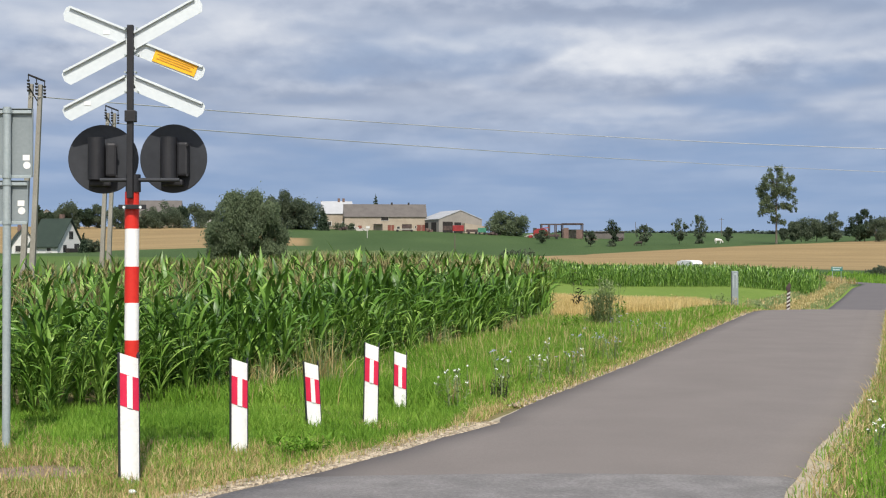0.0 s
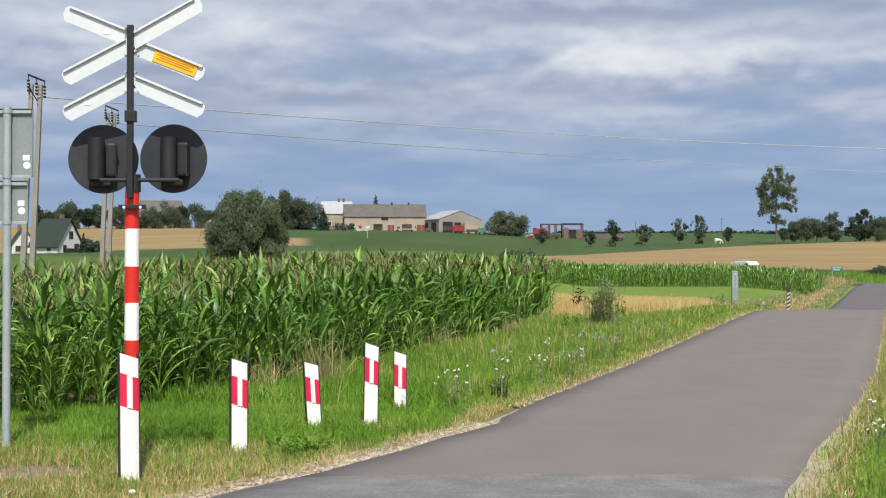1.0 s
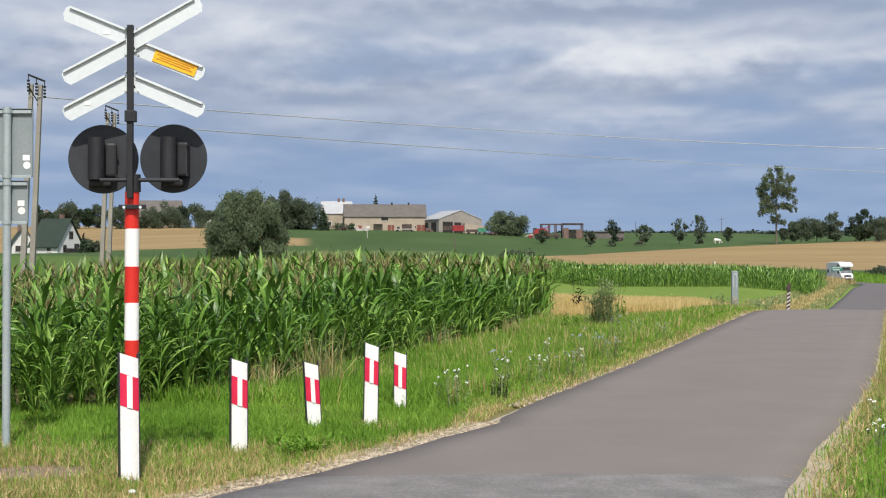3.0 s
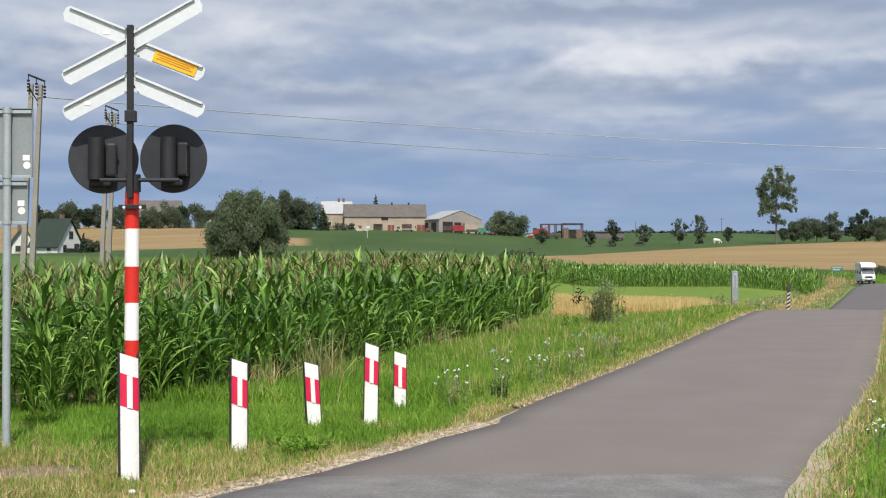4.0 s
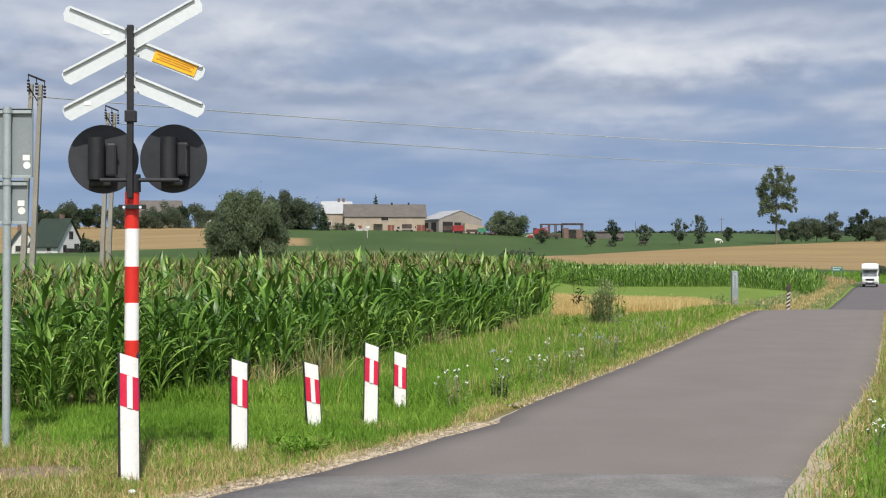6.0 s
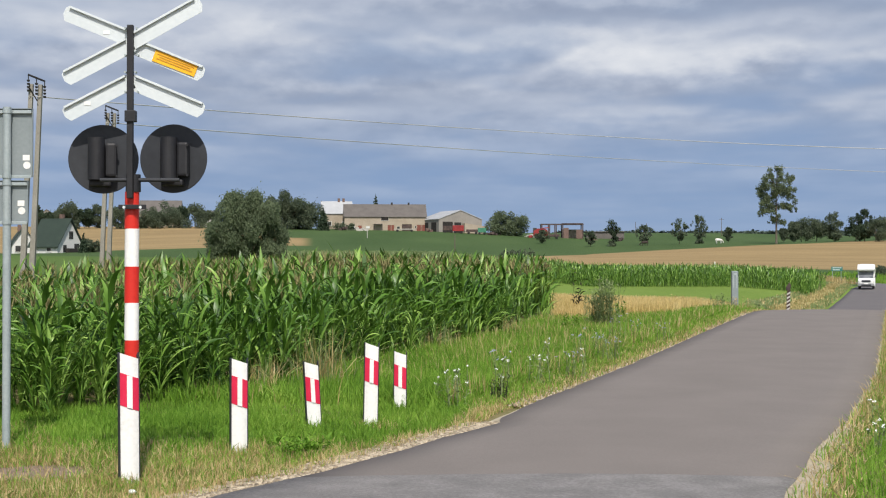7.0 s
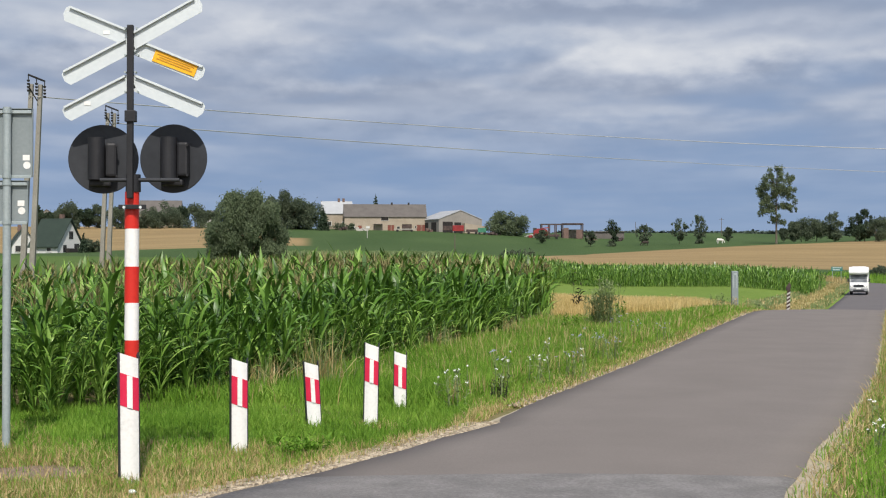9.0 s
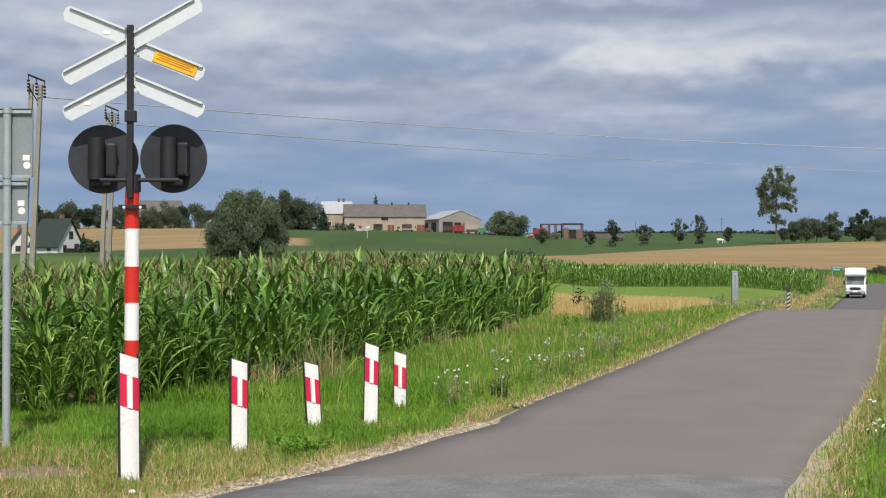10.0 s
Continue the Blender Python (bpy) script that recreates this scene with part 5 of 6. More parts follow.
def build_gravel():
    """Loose stones and pale grit along both worn edges of the asphalt."""
    def stones(name, pts, lo, hi, label, mat="gravel"):
        base = np.array([(1, 0, 0), (0, 1, 0), (-1, 0, 0), (0, -1, 0), (0.6, 0.6, 0.7), (-0.6, 0.6, 0.7), (-0.6, -0.6, 0.7), (0.6, -0.6, 0.7)], float)
        q = np.array([(0, 1, 5, 4), (1, 2, 6, 5), (2, 3, 7, 6), (3, 0, 4, 7), (4, 5, 6, 7)])
        n = len(pts)
        g = put_ground(pts) + np.array((0, 0, 0.028))
        sc = rng.uniform(lo, hi, (n, 1, 1)) * rng.uniform(0.6, 1.3, (n, 1, 3))
        co = base[None] * sc + rng.normal(0, 0.002, (n, 8, 3)) + g[:, None, :]
        fa = (q[None] + (np.arange(n) * 8)[:, None, None]).reshape(-1, 4)
        ob = new(name, fast_mesh(name, co.reshape(-1, 3), fa, [mat]))
        tagged(ob, label, "gravel", kind="stuff")
    p = spread(6000, 9, 15.2, lambda y: left_edge(y) - 0.36, lambda y: left_edge(y) - 0.01)
    stones("gravel", p, 0.008, 0.028, "pale gravel washed along the road edge")
    p = spread(2500, 17, 45, lambda y: left_edge(y) - 0.25, lambda y: left_edge(y))
    stones("gravel", p, 0.012, 0.03, "pale gravel along the road edge")
    p = spread(1900, 9, 40, lambda y: right_edge(y) - 0.06, lambda y: right_edge(y) + 0.26)
    stones("gravel", p, 0.005, 0.016, "pale gravel along the other road edge", "sand")
    # bare grit shoulder
    for name, edge, sgn in (("shoulder", left_edge, -1), ("shoulder", right_edge, 1)):
        verts, faces = [], []
        ys = np.arange(8.5, 46, 0.2)
        for y in ys:
            w = 0.14 + (0.14 if sgn < 0 and y < 15.2 else 0) + (0.22 if sgn > 0 and y < 12.4 else 0.08 if sgn > 0 and y < 16 else 0) + 0.16 * noise.noise(Vector((y * 0.6, 5.0 * sgn, 0))) + 0.04 * noise.noise(Vector((y * 2.1, 5.0 * sgn, 0)))
            for f in (-0.25, 0.35 * w, max(w, 0.05)):
                x = edge(y) + sgn * f
                verts.append((x, y, ground(x, y) + 0.02 - (0.03 if f > 0.36 * w else 0)))
        for i in range(len(ys) - 1):
            for j in range(2):
                a = i * 3 + j
                faces.append((a, a + 1, a + 4, a + 3))
        tagged(soup(name, verts, faces, "sand", smooth=True), "strip of pale dusty grit beside the asphalt", "shoulder", kind="structure")


# ---------------------------------------------------------------- trees
def crown_mesh(lobes, n, size, material, seed, shell=0.55, stretch=1.0, name="crown"):
    """Small leaf sprays scattered through overlapping lobes, denser at their skins."""
    r = np.random.default_rng(seed)
    vol = np.array([a * b * c for _, _, _, a, b, c in lobes]) ** 0.67
    which = r.choice(len(lobes), n, p=vol / vol.sum())
    L = np.array(lobes)[which]
    d = r.normal(0, 1, (n, 3))
    d /= np.linalg.norm(d, axis=1)[:, None]
    rad = shell + (1 - shell) * r.uniform(0, 1, n) ** 0.6
    rad *= 1 + 0.26 * r.normal(0, 1, n) * (r.random(n) < 0.5)
    c = L[:, :3] + d * L[:, 3:] * rad[:, None]
    a = r.normal(0, 1, (n, 3))
    a /= np.linalg.norm(a, axis=1)[:, None]
    a[:, 2] *= stretch
    b = np.cross(a, r.normal(0, 1, (n, 3)))
    b /= np.linalg.norm(b, axis=1)[:, None]
    s = size * r.uniform(0.55, 1.3, n)[:, None]
    co = np.stack((c - a * s, c + b * s * 0.5 - a * s * 0.1, c + a * s, c - b * s * 0.5 + a * s * 0.1), 1)
    fa = (np.arange(4)[None] + (np.arange(n) * 4)[:, None])
    return fast_mesh(name, co.reshape(-1, 3), fa, [material])


POPLAR = ((-0.05, 0.86, 0.20), (0.14, 0.78, 0.22), (-0.2, 0.68, 0.24), (0.27, 0.60, 0.22), (-0.28, 0.48, 0.23), (0.03, 0.58, 0.26), (0.18, 0.40, 0.23), (-0.15, 0.34, 0.22), (0.30, 0.34, 0.14),
          (-0.05, 0.2, 0.16), (0.1, 0.16, 0.12), (-0.32, 0.28, 0.12))


def build_tree(b, depth, height, width, material, label, seed, kind="round", clear=0.22, n=2600, leaf=0.4, gap=0.0, dz=0.0, cat="tree", group="trees"):
    r = random.Random(seed)
    t = thing("tree" if cat != "bush" else "bush", Matrix.Translation(at(b, depth, dz - 0.1)), label, cat, group)
    lobes = []
    z0 = height * clear
    ch = height - z0
    limbs = []
    if kind == "spruce":
        for k in range(9):
            f = k / 8
            w = width / 2 * (1 - f) ** 0.9 + 0.15
            lobes.append((0, 0, z0 + ch * f * 0.95, w, w, ch * 0.09))
    elif kind in ("willow", "poplar"):
        heads = POPLAR if kind == "poplar" else ((-0.30, 0.34, 0.24), (-0.14, 0.62, 0.25), (0.02, 0.80, 0.19), (0.10, 0.42, 0.25), (0.30, 0.56, 0.19), (0.38, 0.30, 0.18), (-0.38, 0.14, 0.17), (0.18, 0.14, 0.2), (-0.12, 0.16, 0.22),
                 (0.34, 0.72, 0.12), (-0.2, 0.82, 0.13), (0.44, 0.12, 0.12))
        for hx, hz, hr in heads:
            for k in range(7 if kind == "willow" else 13):
                a, e = r.uniform(0, 6.28), r.uniform(-0.6, 1)
                q = hr * width * (0.62 if kind == "willow" else r.uniform(0.3, 0.85))
                w = hr * width * (r.uniform(0.16, 0.36) if kind == "poplar" else r.uniform(0.42, 0.68))
                lobes.append((hx * width + q * math.cos(a) * math.sqrt(1 - e * e * 0.8), r.uniform(-0.22, 0.12) * width + q * math.sin(a) * 0.7,
                              z0 + hz * ch + q * e, w, w, w * 1.25))
    elif kind == "airy":
        for k in range(50):
            f = r.uniform(0.0, 1.0)
            a = r.uniform(0, 6.28)
            env = math.sqrt(max(0.06, 1 - (2 * f - 1.05) ** 2))
            rr = width / 2 * env * r.uniform(0.3, 0.95)
            w = width * r.uniform(0.07, 0.13)
            lobes.append((rr * math.cos(a), rr * math.sin(a), z0 + ch * (0.05 + 0.9 * f), w, w, w * 1.2))
    else:
        for k in range(16):
            a = r.uniform(0, 6.28)
            f = r.uniform(0.1, 0.95)
            env = math.sin(math.pi * (0.15 + 0.75 * f)) ** 0.7
            rr = width / 2 * env * r.uniform(0.3, 0.8)
            w = width * r.uniform(0.14, 0.24)
            lobes.append((rr * math.cos(a), rr * math.sin(a), z0 + ch * f * 0.9, w, w, w * 0.9))
    bm = B()
    tr = max(0.05, height * 0.015)
    lean = Vector((r.uniform(-0.04, 0.04), 0, 1))
    top = lean * (height * (0.95 if kind == "spruce" else 0.78))
    rod(bm, (0, 0, -0.2), lean * (z0 + 0.15 * ch), tr, tr * 0.75, 8)
    rod(bm, lean * (z0 + 0.15 * ch), top, tr * 0.75, tr * 0.2, 8)
    for lb in lobes[:14] if kind != "spruce" else ():
        s = lean * min(max(z0 * 0.9, lb[2] - ch * 0.3), top.z)
        rod(bm, s, Vector(lb[:3]), tr * 0.35, tr * 0.08, 5)
    if kind == "willow":
        for k in range(4):
            rod(bm, (r.uniform(-0.3, 0.3), 0, -0.2), (width * r.uniform(-0.32, 0.32), -width * 0.2, z0 + ch * 0.4), tr * 0.7, tr * 0.3, 6)
    part("trunk", bm, "bark", t)
    me = crown_mesh(lobes, n, leaf, material, seed, 0.5 if kind not in ("airy", "poplar") else 0.2, 1.0 if kind != "willow" else 1.6)
    c = new("crown", me)
    c.parent = t
    return t


def bx(px):
    return (px - 784) / 2564


def build_trees():
    build_tree(bx(437), 180, 8.9, 9.0, "leaf_willow", "broad silvery-green willow clump standing beyond the maize", 11, "willow", 0.0, 60000, 0.13, group="field trees")
    # behind it, towards the farm
    for px, w, top, sd in ((496, 10, 336, 12), (520, 12, 350, 13), (545, 11, 355, 14), (478, 8, 345, 16), (508, 10, 362, 21), (534, 10, 366, 22)):
        build_tree(bx(px), 455 + sd, (412 - top) * 0.183, w, "leaf", "dark leafy tree beside the farm lane", sd, "round", 0.0, 6000, 0.3, group="farm trees")
    build_tree(bx(572), 462, 7.2, 4.2, "leaf_dark", "dark conical spruce by the farmhouse", 15, "spruce", 0.03, 1800, 0.4, group="farm trees")
    build_tree(bx(665), 520, 13.0, 4.6, "leaf_dark", "slim dark spruce rising behind the barn", 17, "spruce", 0.1, 1200, 0.4, group="farm trees")
    build_tree(bx(728), 520, 9.6, 3, "leaf_dark", "small tree behind the barn roof", 18, "round", 0.1, 600, 0.4, group="farm trees")
    build_tree(bx(886), 474, 8.0, 9, "leaf_willow", "rounded green bush between shed and yard", 19, "round", 0.0, 6000, 0.28, group="farm trees")
    build_tree(bx(913), 474, 8.2, 9, "leaf_willow", "rounded green bush between shed and yard", 20, "round", 0.0, 6000, 0.28, group="farm trees")
    # skyline, left
    for px, top, w, sd in ((68, 357, 4, 30), (122, 361, 8, 31), (108, 374, 7, 32), (150, 372, 7, 33), (172, 366, 8, 34), (208, 372, 8, 35), (232, 376, 7, 36),
                           (262, 370, 8, 37), (300, 361, 10, 38), (322, 370, 8, 39), (345, 364, 9, 40), (275, 378, 7, 41), (90, 380, 6, 42), (375, 376, 6, 43)):
        build_tree(bx(px), 470 + (sd % 5) * 3, (410 - top) * 0.185, w, "leaf" if sd % 3 else "leaf_dark", "dark skyline tree above the ripe field", sd, "round", 0.02, 4500, 0.3, group="skyline trees")
    # the tall open tree and the trees on the rise
    build_tree(bx(1374), 402, 21.8, 13.6, "leaf_willow", "tall airy poplar with an open crown on the rise", 50, "poplar", 0.14, 13500, 0.25, group="field trees")
    for px, base, h, w, sd, kd in ((960, 440, 4.0, 4.2, 51, "airy"), (1045, 443, 4.8, 3.6, 52, "airy"), (1085, 442, 8.8, 4.6, 53, "round"), (1140, 438, 6.2, 5.0, 54, "airy"),
                                   (1202, 436, 7.4, 5.4, 55, "airy"), (1238, 435, 8.6, 5.6, 56, "airy"), (1289, 433, 4.5, 3.4, 57, "airy"), (1387, 428, 4.2, 3.6, 66, "airy")):
        build_tree(bx(px), 425, h, w, "leaf" if sd != 53 else "leaf_dark", "small tree standing in the pasture", sd, kd, 0.16, 2300, 0.22, group="pasture trees")
    for px, h, w, sd in ((1418, 7.4, 8, 58), (1445, 7.0, 8, 59), (1476, 8.6, 8, 60), (1405, 6.2, 5, 61), (1515, 8.2, 7, 62), (1530, 9.8, 6, 63), (1550, 7.2, 8, 64), (1580, 7.5, 9, 65)):
        build_tree(bx(px), 432 + sd % 4, h, w, "leaf" if sd not in (62, 63) else "leaf_dark", "dense dark roadside tree on the crest", sd, "airy" if sd in (60, 63, 61) else "round", 0.07, 4200, 0.27, group="crest trees")
    # shrubs
    for px, dep, h, w, sd in ((150, 276, 2.6, 3.6, 70), (168, 276, 2.2, 3.4, 71), (600, 470, 2.6, 5, 72), (620, 470, 2.2, 4, 73), (925, 262, 1.3, 5, 74), (900, 262, 1.2, 4, 75),
                              (1565, 230, 1.1, 5, 76), (1590, 226, 1.3, 5, 77), (1545, 234, 0.8, 3, 78), (1083, 424, 1.5, 3, 79), (1238, 424, 1.4, 2.5, 80)):
        build_tree(bx(px), dep, h, w, "leaf", "low green shrub in the fields", sd, "round", 0.02, 700, 0.28, cat="bush", group="shrubs")
    build_tree(bx(148), 274, 3.6, 1.6, "leaf_dark", "young dark spruce beside the house", 81, "spruce", 0.05, 500, 0.25, group="garden trees")
    # far woods
    lobes = []
    for k in range(170):
        b = -0.05 + 0.40 * k / 169
        dep = 1350 + 60 * math.sin(k * 1.7)
        x = b * dep
        h = random.Random(k).uniform(6.0, 7.2) * (0.7 if b < 0.08 else 1.0)
        lobes.append((x, dep, ground(x, dep) + h * 0.25, 9, 6, h * 0.6))
    ob = new("far_woods", crown_mesh(lobes, 40000, 2.0, "forest", 90, 0.3, 0.35, "far_woods"))
    tagged(ob, "dark band of far woods along the skyline", "woods", kind="stuff")


swaying += build_maize()
build_gravel()
build_verges()
build_weeds()
build_trees()

# ---------------------------------------------------------------- farm and houses
def gable(name, b, depth, w, d, hw, hr, wall, roof, label, cat, turn=0.0, ridge="x", over=0.35, dz=-0.2, ymid=True):
    """A gabled building; origin at the middle of its front foot, front towards -y."""
    t = thing(name, Matrix.Translation(at(b, depth, dz)) @ pose(0, 0, 0, 0, 0, turn), label, cat, "farm buildings")
    bm = B()
    if ridge == "x":
        o = [(0, 0), (d, 0), (d, hw), (d / 2, hw + hr), (0, hw)]
        prism(bm, o, w, Matrix(((0, 1, 0, -w / 2), (1, 0, 0, 0), (0, 0, 1, 0), (0, 0, 0, 1))))
    else:
        o = [(-w / 2, 0), (w / 2, 0), (w / 2, hw), (0, hw + hr), (-w / 2, hw)]
        prism(bm, o, d)
    wl = part("wall", bm, wall, t)
    th = 0.22
    for sgn in (-1, 1):
        run = d / 2 if ridge == "x" else w / 2
        k = hr / run
        oo = [(0, hr + hw + 0.02), (run + over, hw - over * k + 0.02), (run + over, hw - over * k + th), (0, hr + hw + th)]
        bm = B()
        if ridge == "x":
            oo = [(d / 2 + sgn * x, z) for x, z in oo]
            prism(bm, oo, w + 2 * over, Matrix(((0, 1, 0, -w / 2 - over), (1, 0, 0, 0), (0, 0, 1, 0), (0, 0, 0, 1))))
        else:
            oo = [(sgn * x, z) for x, z in oo]
            prism(bm, oo, d + 2 * over, Matrix.Translation((0, -over, 0)))
        part("roof_slope", bm, roof, t)
    return t


def opening(t, name, x, z, w, h, material, frame_mat=None, y=0.0):
    """A door or window let into a front wall: pane set back in a raised frame."""
    ob = part(name, box(B(), (x, y - 0.02, z + h / 2), (w, 0.08, h)), material, t)
    if frame_mat:
        bm = B()
        for sx in (-1, 1):
            box(bm, (x + sx * (w / 2 + 0.06), y - 0.05, z + h / 2), (0.12, 0.12, h + 0.24))
        for zz in (z - 0.06, z + h + 0.06):
            box(bm, (x, y - 0.05, zz), (w, 0.12, 0.12))
        part("frame", bm, frame_mat, ob)
    return ob


def build_farm():
    D, s = 480.0, 480.0 / 2564

    def X(px, mid):
        return (px - mid) * s
    mid = 682
    barn = gable("barn", bx(mid), D, 27.0, 11.0, 5.3, 4.1, "plaster", "roof_grey", "long pale plastered barn with a weathered grey roof", "barn", turn=5, dz=-0.7)
    for px, w, h, z, m in ((637, 1.2, 2.1, 0.2, "door_red"), (689, 1.1, 2.3, 0.2, "door_red"), (695, 1.0, 2.3, 0.2, "door_red"), (720, 3.3, 2.6, 0.2, "rust"), (742, 1.7, 2.5, 0.1, "door_red"),
                           (749, 1.3, 2.5, 0.1, "door_red")):
        opening(barn, "door", X(px, mid), z, w, h, m, "plaster")
    # The dark_open one is a black slab for the unlit hole higher up.
    for px, w, h, z, m in ((625, 1.4, 0.7, 1.4, "white_wall"), (651, 1.2, 0.7, 1.4, "white_wall"), (705, 0.9, 0.9, 1.1, "glass_dark"), (736, 0.6, 0.7, 1.5, "glass_dark"), (681, 2.4, 1.3, 4.0, "dark_open")):
        opening(barn, "window", X(px, mid), z, w, h, m, "concrete")
    part("porch_roof", box(B(), (X(669, mid), -0.9, 2.75), (3.0, 1.9, 0.18)), "roof_grey", barn)
    for sx in (-1.3, 1.3):
        part("porch_post", rod(B(), (X(669, mid) + sx, -1.7, 0), (X(669, mid) + sx, -1.7, 2.7), 0.09, seg=8), "rust", barn)
    part("ramp", prism(B(), [(-5.5, 0), (-4.5, 1.2), (0.6, 1.2), (1.6, 0)], 1.8, Matrix.Translation((X(640, mid), -2.2, 0))), "concrete", barn, "low concrete loading ramp")
    for px in (695, 725):
        part("vent", box(B(), (X(px, mid), 5.5, 9.75), (0.6, 0.6, 0.9), bevel=0.05), "dark_open", barn, "small dark roof vent")
    house = gable("farmhouse", bx(597), 488, 10.0, 9.0, 5.6, 4.0, "plaster", "roof_light", "pale farmhouse with a light roof beside the barn", "house", turn=8)
    for x in (-2.6, 2.2):
        opening(house, "window", x, 1.4, 1.1, 1.3, "glass_dark", "white_wall")
    for x in (0.8, 2.4):
        part("chimney", box(B(), (x, 4.5, 10.0), (0.8, 0.7, 1.6)), "brick", house)
    # metal shed, gable end turned half to the road
    shed = gable("machine_shed", bx(815), 474, 15.5, 16.0, 4.6, 2.9, "shed_wall_shaded", "roof_light", "large pale metal machine shed with open bays", "shed", turn=24, ridge="y", over=0.2)
    # Black panels on the wall stand in for shade inside the bays.
    opening(shed, "bay", -4.6, 0.2, 3.6, 3.6, "dark_open")
    opening(shed, "bay", -1.0, 0.2, 2.4, 3.4, "dark_open")
    part("lean_to", prism(B(), [(0, 0), (7.6, 0), (7.6, 2.3), (0, 3.3)], 2.5, Matrix.Translation((0.4, -2.55, 0))), "plaster", shed, "cream lean-to")
    # dark slabs again, for the unlit inside seen from the side
    part("side_opening", box(B(), (-7.8, 4.0, 2.0), (0.1, 4.0, 3.4)), "dark_open", shed)
    part("side_opening", box(B(), (-7.8, 10.0, 2.0), (0.1, 3.0, 3.4)), "dark_open", shed)
    # unfinished brick shell with an open frame
    r = thing("ruined_shed", Matrix.Translation(at(bx(995), 485, -0.2)), "half-built brick shed with an open concrete frame", "shed", "farm buildings")
    for x in (-6.8, -4.2, -2.0, 0.2, 6.9):
        part("pillar", box(B(), (x, 0, 2.35), (0.35, 0.35, 4.7)), "rust", r)
        part("pillar", box(B(), (x, 6, 2.35), (0.35, 0.35, 4.7)), "rust", r)
    part("beam", box(B(), (0.05, 0, 4.85), (14.4, 0.35, 0.3)), "rust", r)
    part("beam", box(B(), (0.05, 6, 4.85), (14.4, 0.35, 0.3)), "rust", r)
    for x in (-6.8, 0.2, 6.9):
        part("beam", box(B(), (x, 3, 4.85), (0.3, 5.6, 0.28)), "rust", r)
    part("brick_wall", box(B(), (1.3, 0.0, 1.8), (1.7, 0.3, 3.6)), "brick", r)
    part("brick_wall", box(B(), (5.7, 0.0, 1.5), (2.0, 0.3, 3.0)), "brick", r)
    part("brick_wall", box(B(), (3.5, 5.7, 1.6), (6.4, 0.3, 3.2)), "plaster", r)
    part("roof_slab", box(B(), (3.5, 3, 5.1), (6.9, 6.4, 0.16)), "rust", r)
    low = thing("long_shed", Matrix.Translation(at(bx(1070), 500, -0.2)), "low grey shed wall along the yard", "shed", "farm buildings")
    part("wall", box(B(), (0, 0, 1.2), (13, 4, 2.4)), "roof_grey", low)
    part("roof", box(B(), (0, 0, 2.5), (13.6, 4.8, 0.25)), "roof_grey", low)
    # machines in the yard
    for px, dep, w, h, d, mat, lab in ((811, 466, 3.6, 2.6, 2.4, "machine_red", "red high-sided farm trailer"), (853, 468, 2.7, 2.2, 2.2, "machine_green", "green farm trailer"),
                                       (793, 467, 3.4, 2.2, 2.2, "rust", "rusty farm trailer"), (836, 468, 4.0, 1.5, 2.0, "rust", "low rusty farm trailer"),
                                       (978, 470, 4.4, 1.5, 2.2, "rust", "low flat farm trailer")):
        t = thing("farm_trailer", Matrix.Translation(at(bx(px), dep, -0.05)), lab + " parked in the farmyard", "trailer", "farm machines")
        bm = box(B(), (0, 0, 0.75 + (h - 0.75) / 2), (w, d, h - 0.75), bevel=0.06)
        part("box_body", bm, mat, t)
        for k in range(4):
            part("stake", box(B(), (-w / 2 + (k + 0.5) * w / 4, -d / 2 - 0.04, 0.75 + (h - 0.75) / 2), (0.1, 0.08, h - 0.8)), mat, t)
        for sx in (-1, 1):
            for sy in (-1, 1):
                part("wheel", rod(B(), (sx * w * 0.3, sy * (d / 2 - 0.1) - 0.12, 0.4), (sx * w * 0.3, sy * (d / 2 - 0.1) + 0.12, 0.4), 0.4, seg=16), "rubber", t)
        part("drawbar", rod(B(), (w / 2, 0, 0.7), (w / 2 + 1.2, 0, 0.45), 0.06, seg=6), "rust", t)
    t = thing("combine_harvester", Matrix.Translation(at(bx(957), 468, -0.05)), "red combine harvester parked in the farmyard", "harvester", "farm machines")
    part("body", prism(B(), [(-2.4, 0.9), (2.2, 0.9), (2.4, 2.2), (1.6, 3.0), (-1.0, 3.2), (-2.4, 2.4)], 2.2, Matrix.Translation((0, -1.1, 0)), bevel=0.08), "machine_red", t)
    part("cab", box(B(), (-1.9, 0, 2.75), (1.2, 1.7, 1.3), bevel=0.1), "glass_dark", t)
    part("header", box(B(), (-3.4, 0, 0.6), (1.2, 3.8, 0.8), bevel=0.1), "machine_red", t)
    for x, rr in ((-1.3, 0.75), (1.7, 0.5)):
        for sy in (-1, 1):
            part("wheel", rod(B(), (x, sy * 1.2 - 0.2, rr), (x, sy * 1.2 + 0.2, rr), rr, seg=18), "rubber", t)
    part("unloading_pipe", rod(B(), (0.2, -1.0, 3.2), (2.6, -1.1, 3.5), 0.16, seg=10), "machine_red", t)
    t = thing("hay_wagon", Matrix.Translation(at(bx(716), 466, -0.05)), "low flat farm wagon standing before the barn", "wagon", "farm machines")
    part("deck", box(B(), (0, 0, 0.85), (6.8, 2.2, 0.25)), "concrete", t)
    for sx in (-1, 1):
        for sy in (-1, 1):
            part("wheel", rod(B(), (sx * 2.3, sy * 0.9 - 0.1, 0.38), (sx * 2.3, sy * 0.9 + 0.1, 0.38), 0.38, seg=14), "rubber", t)
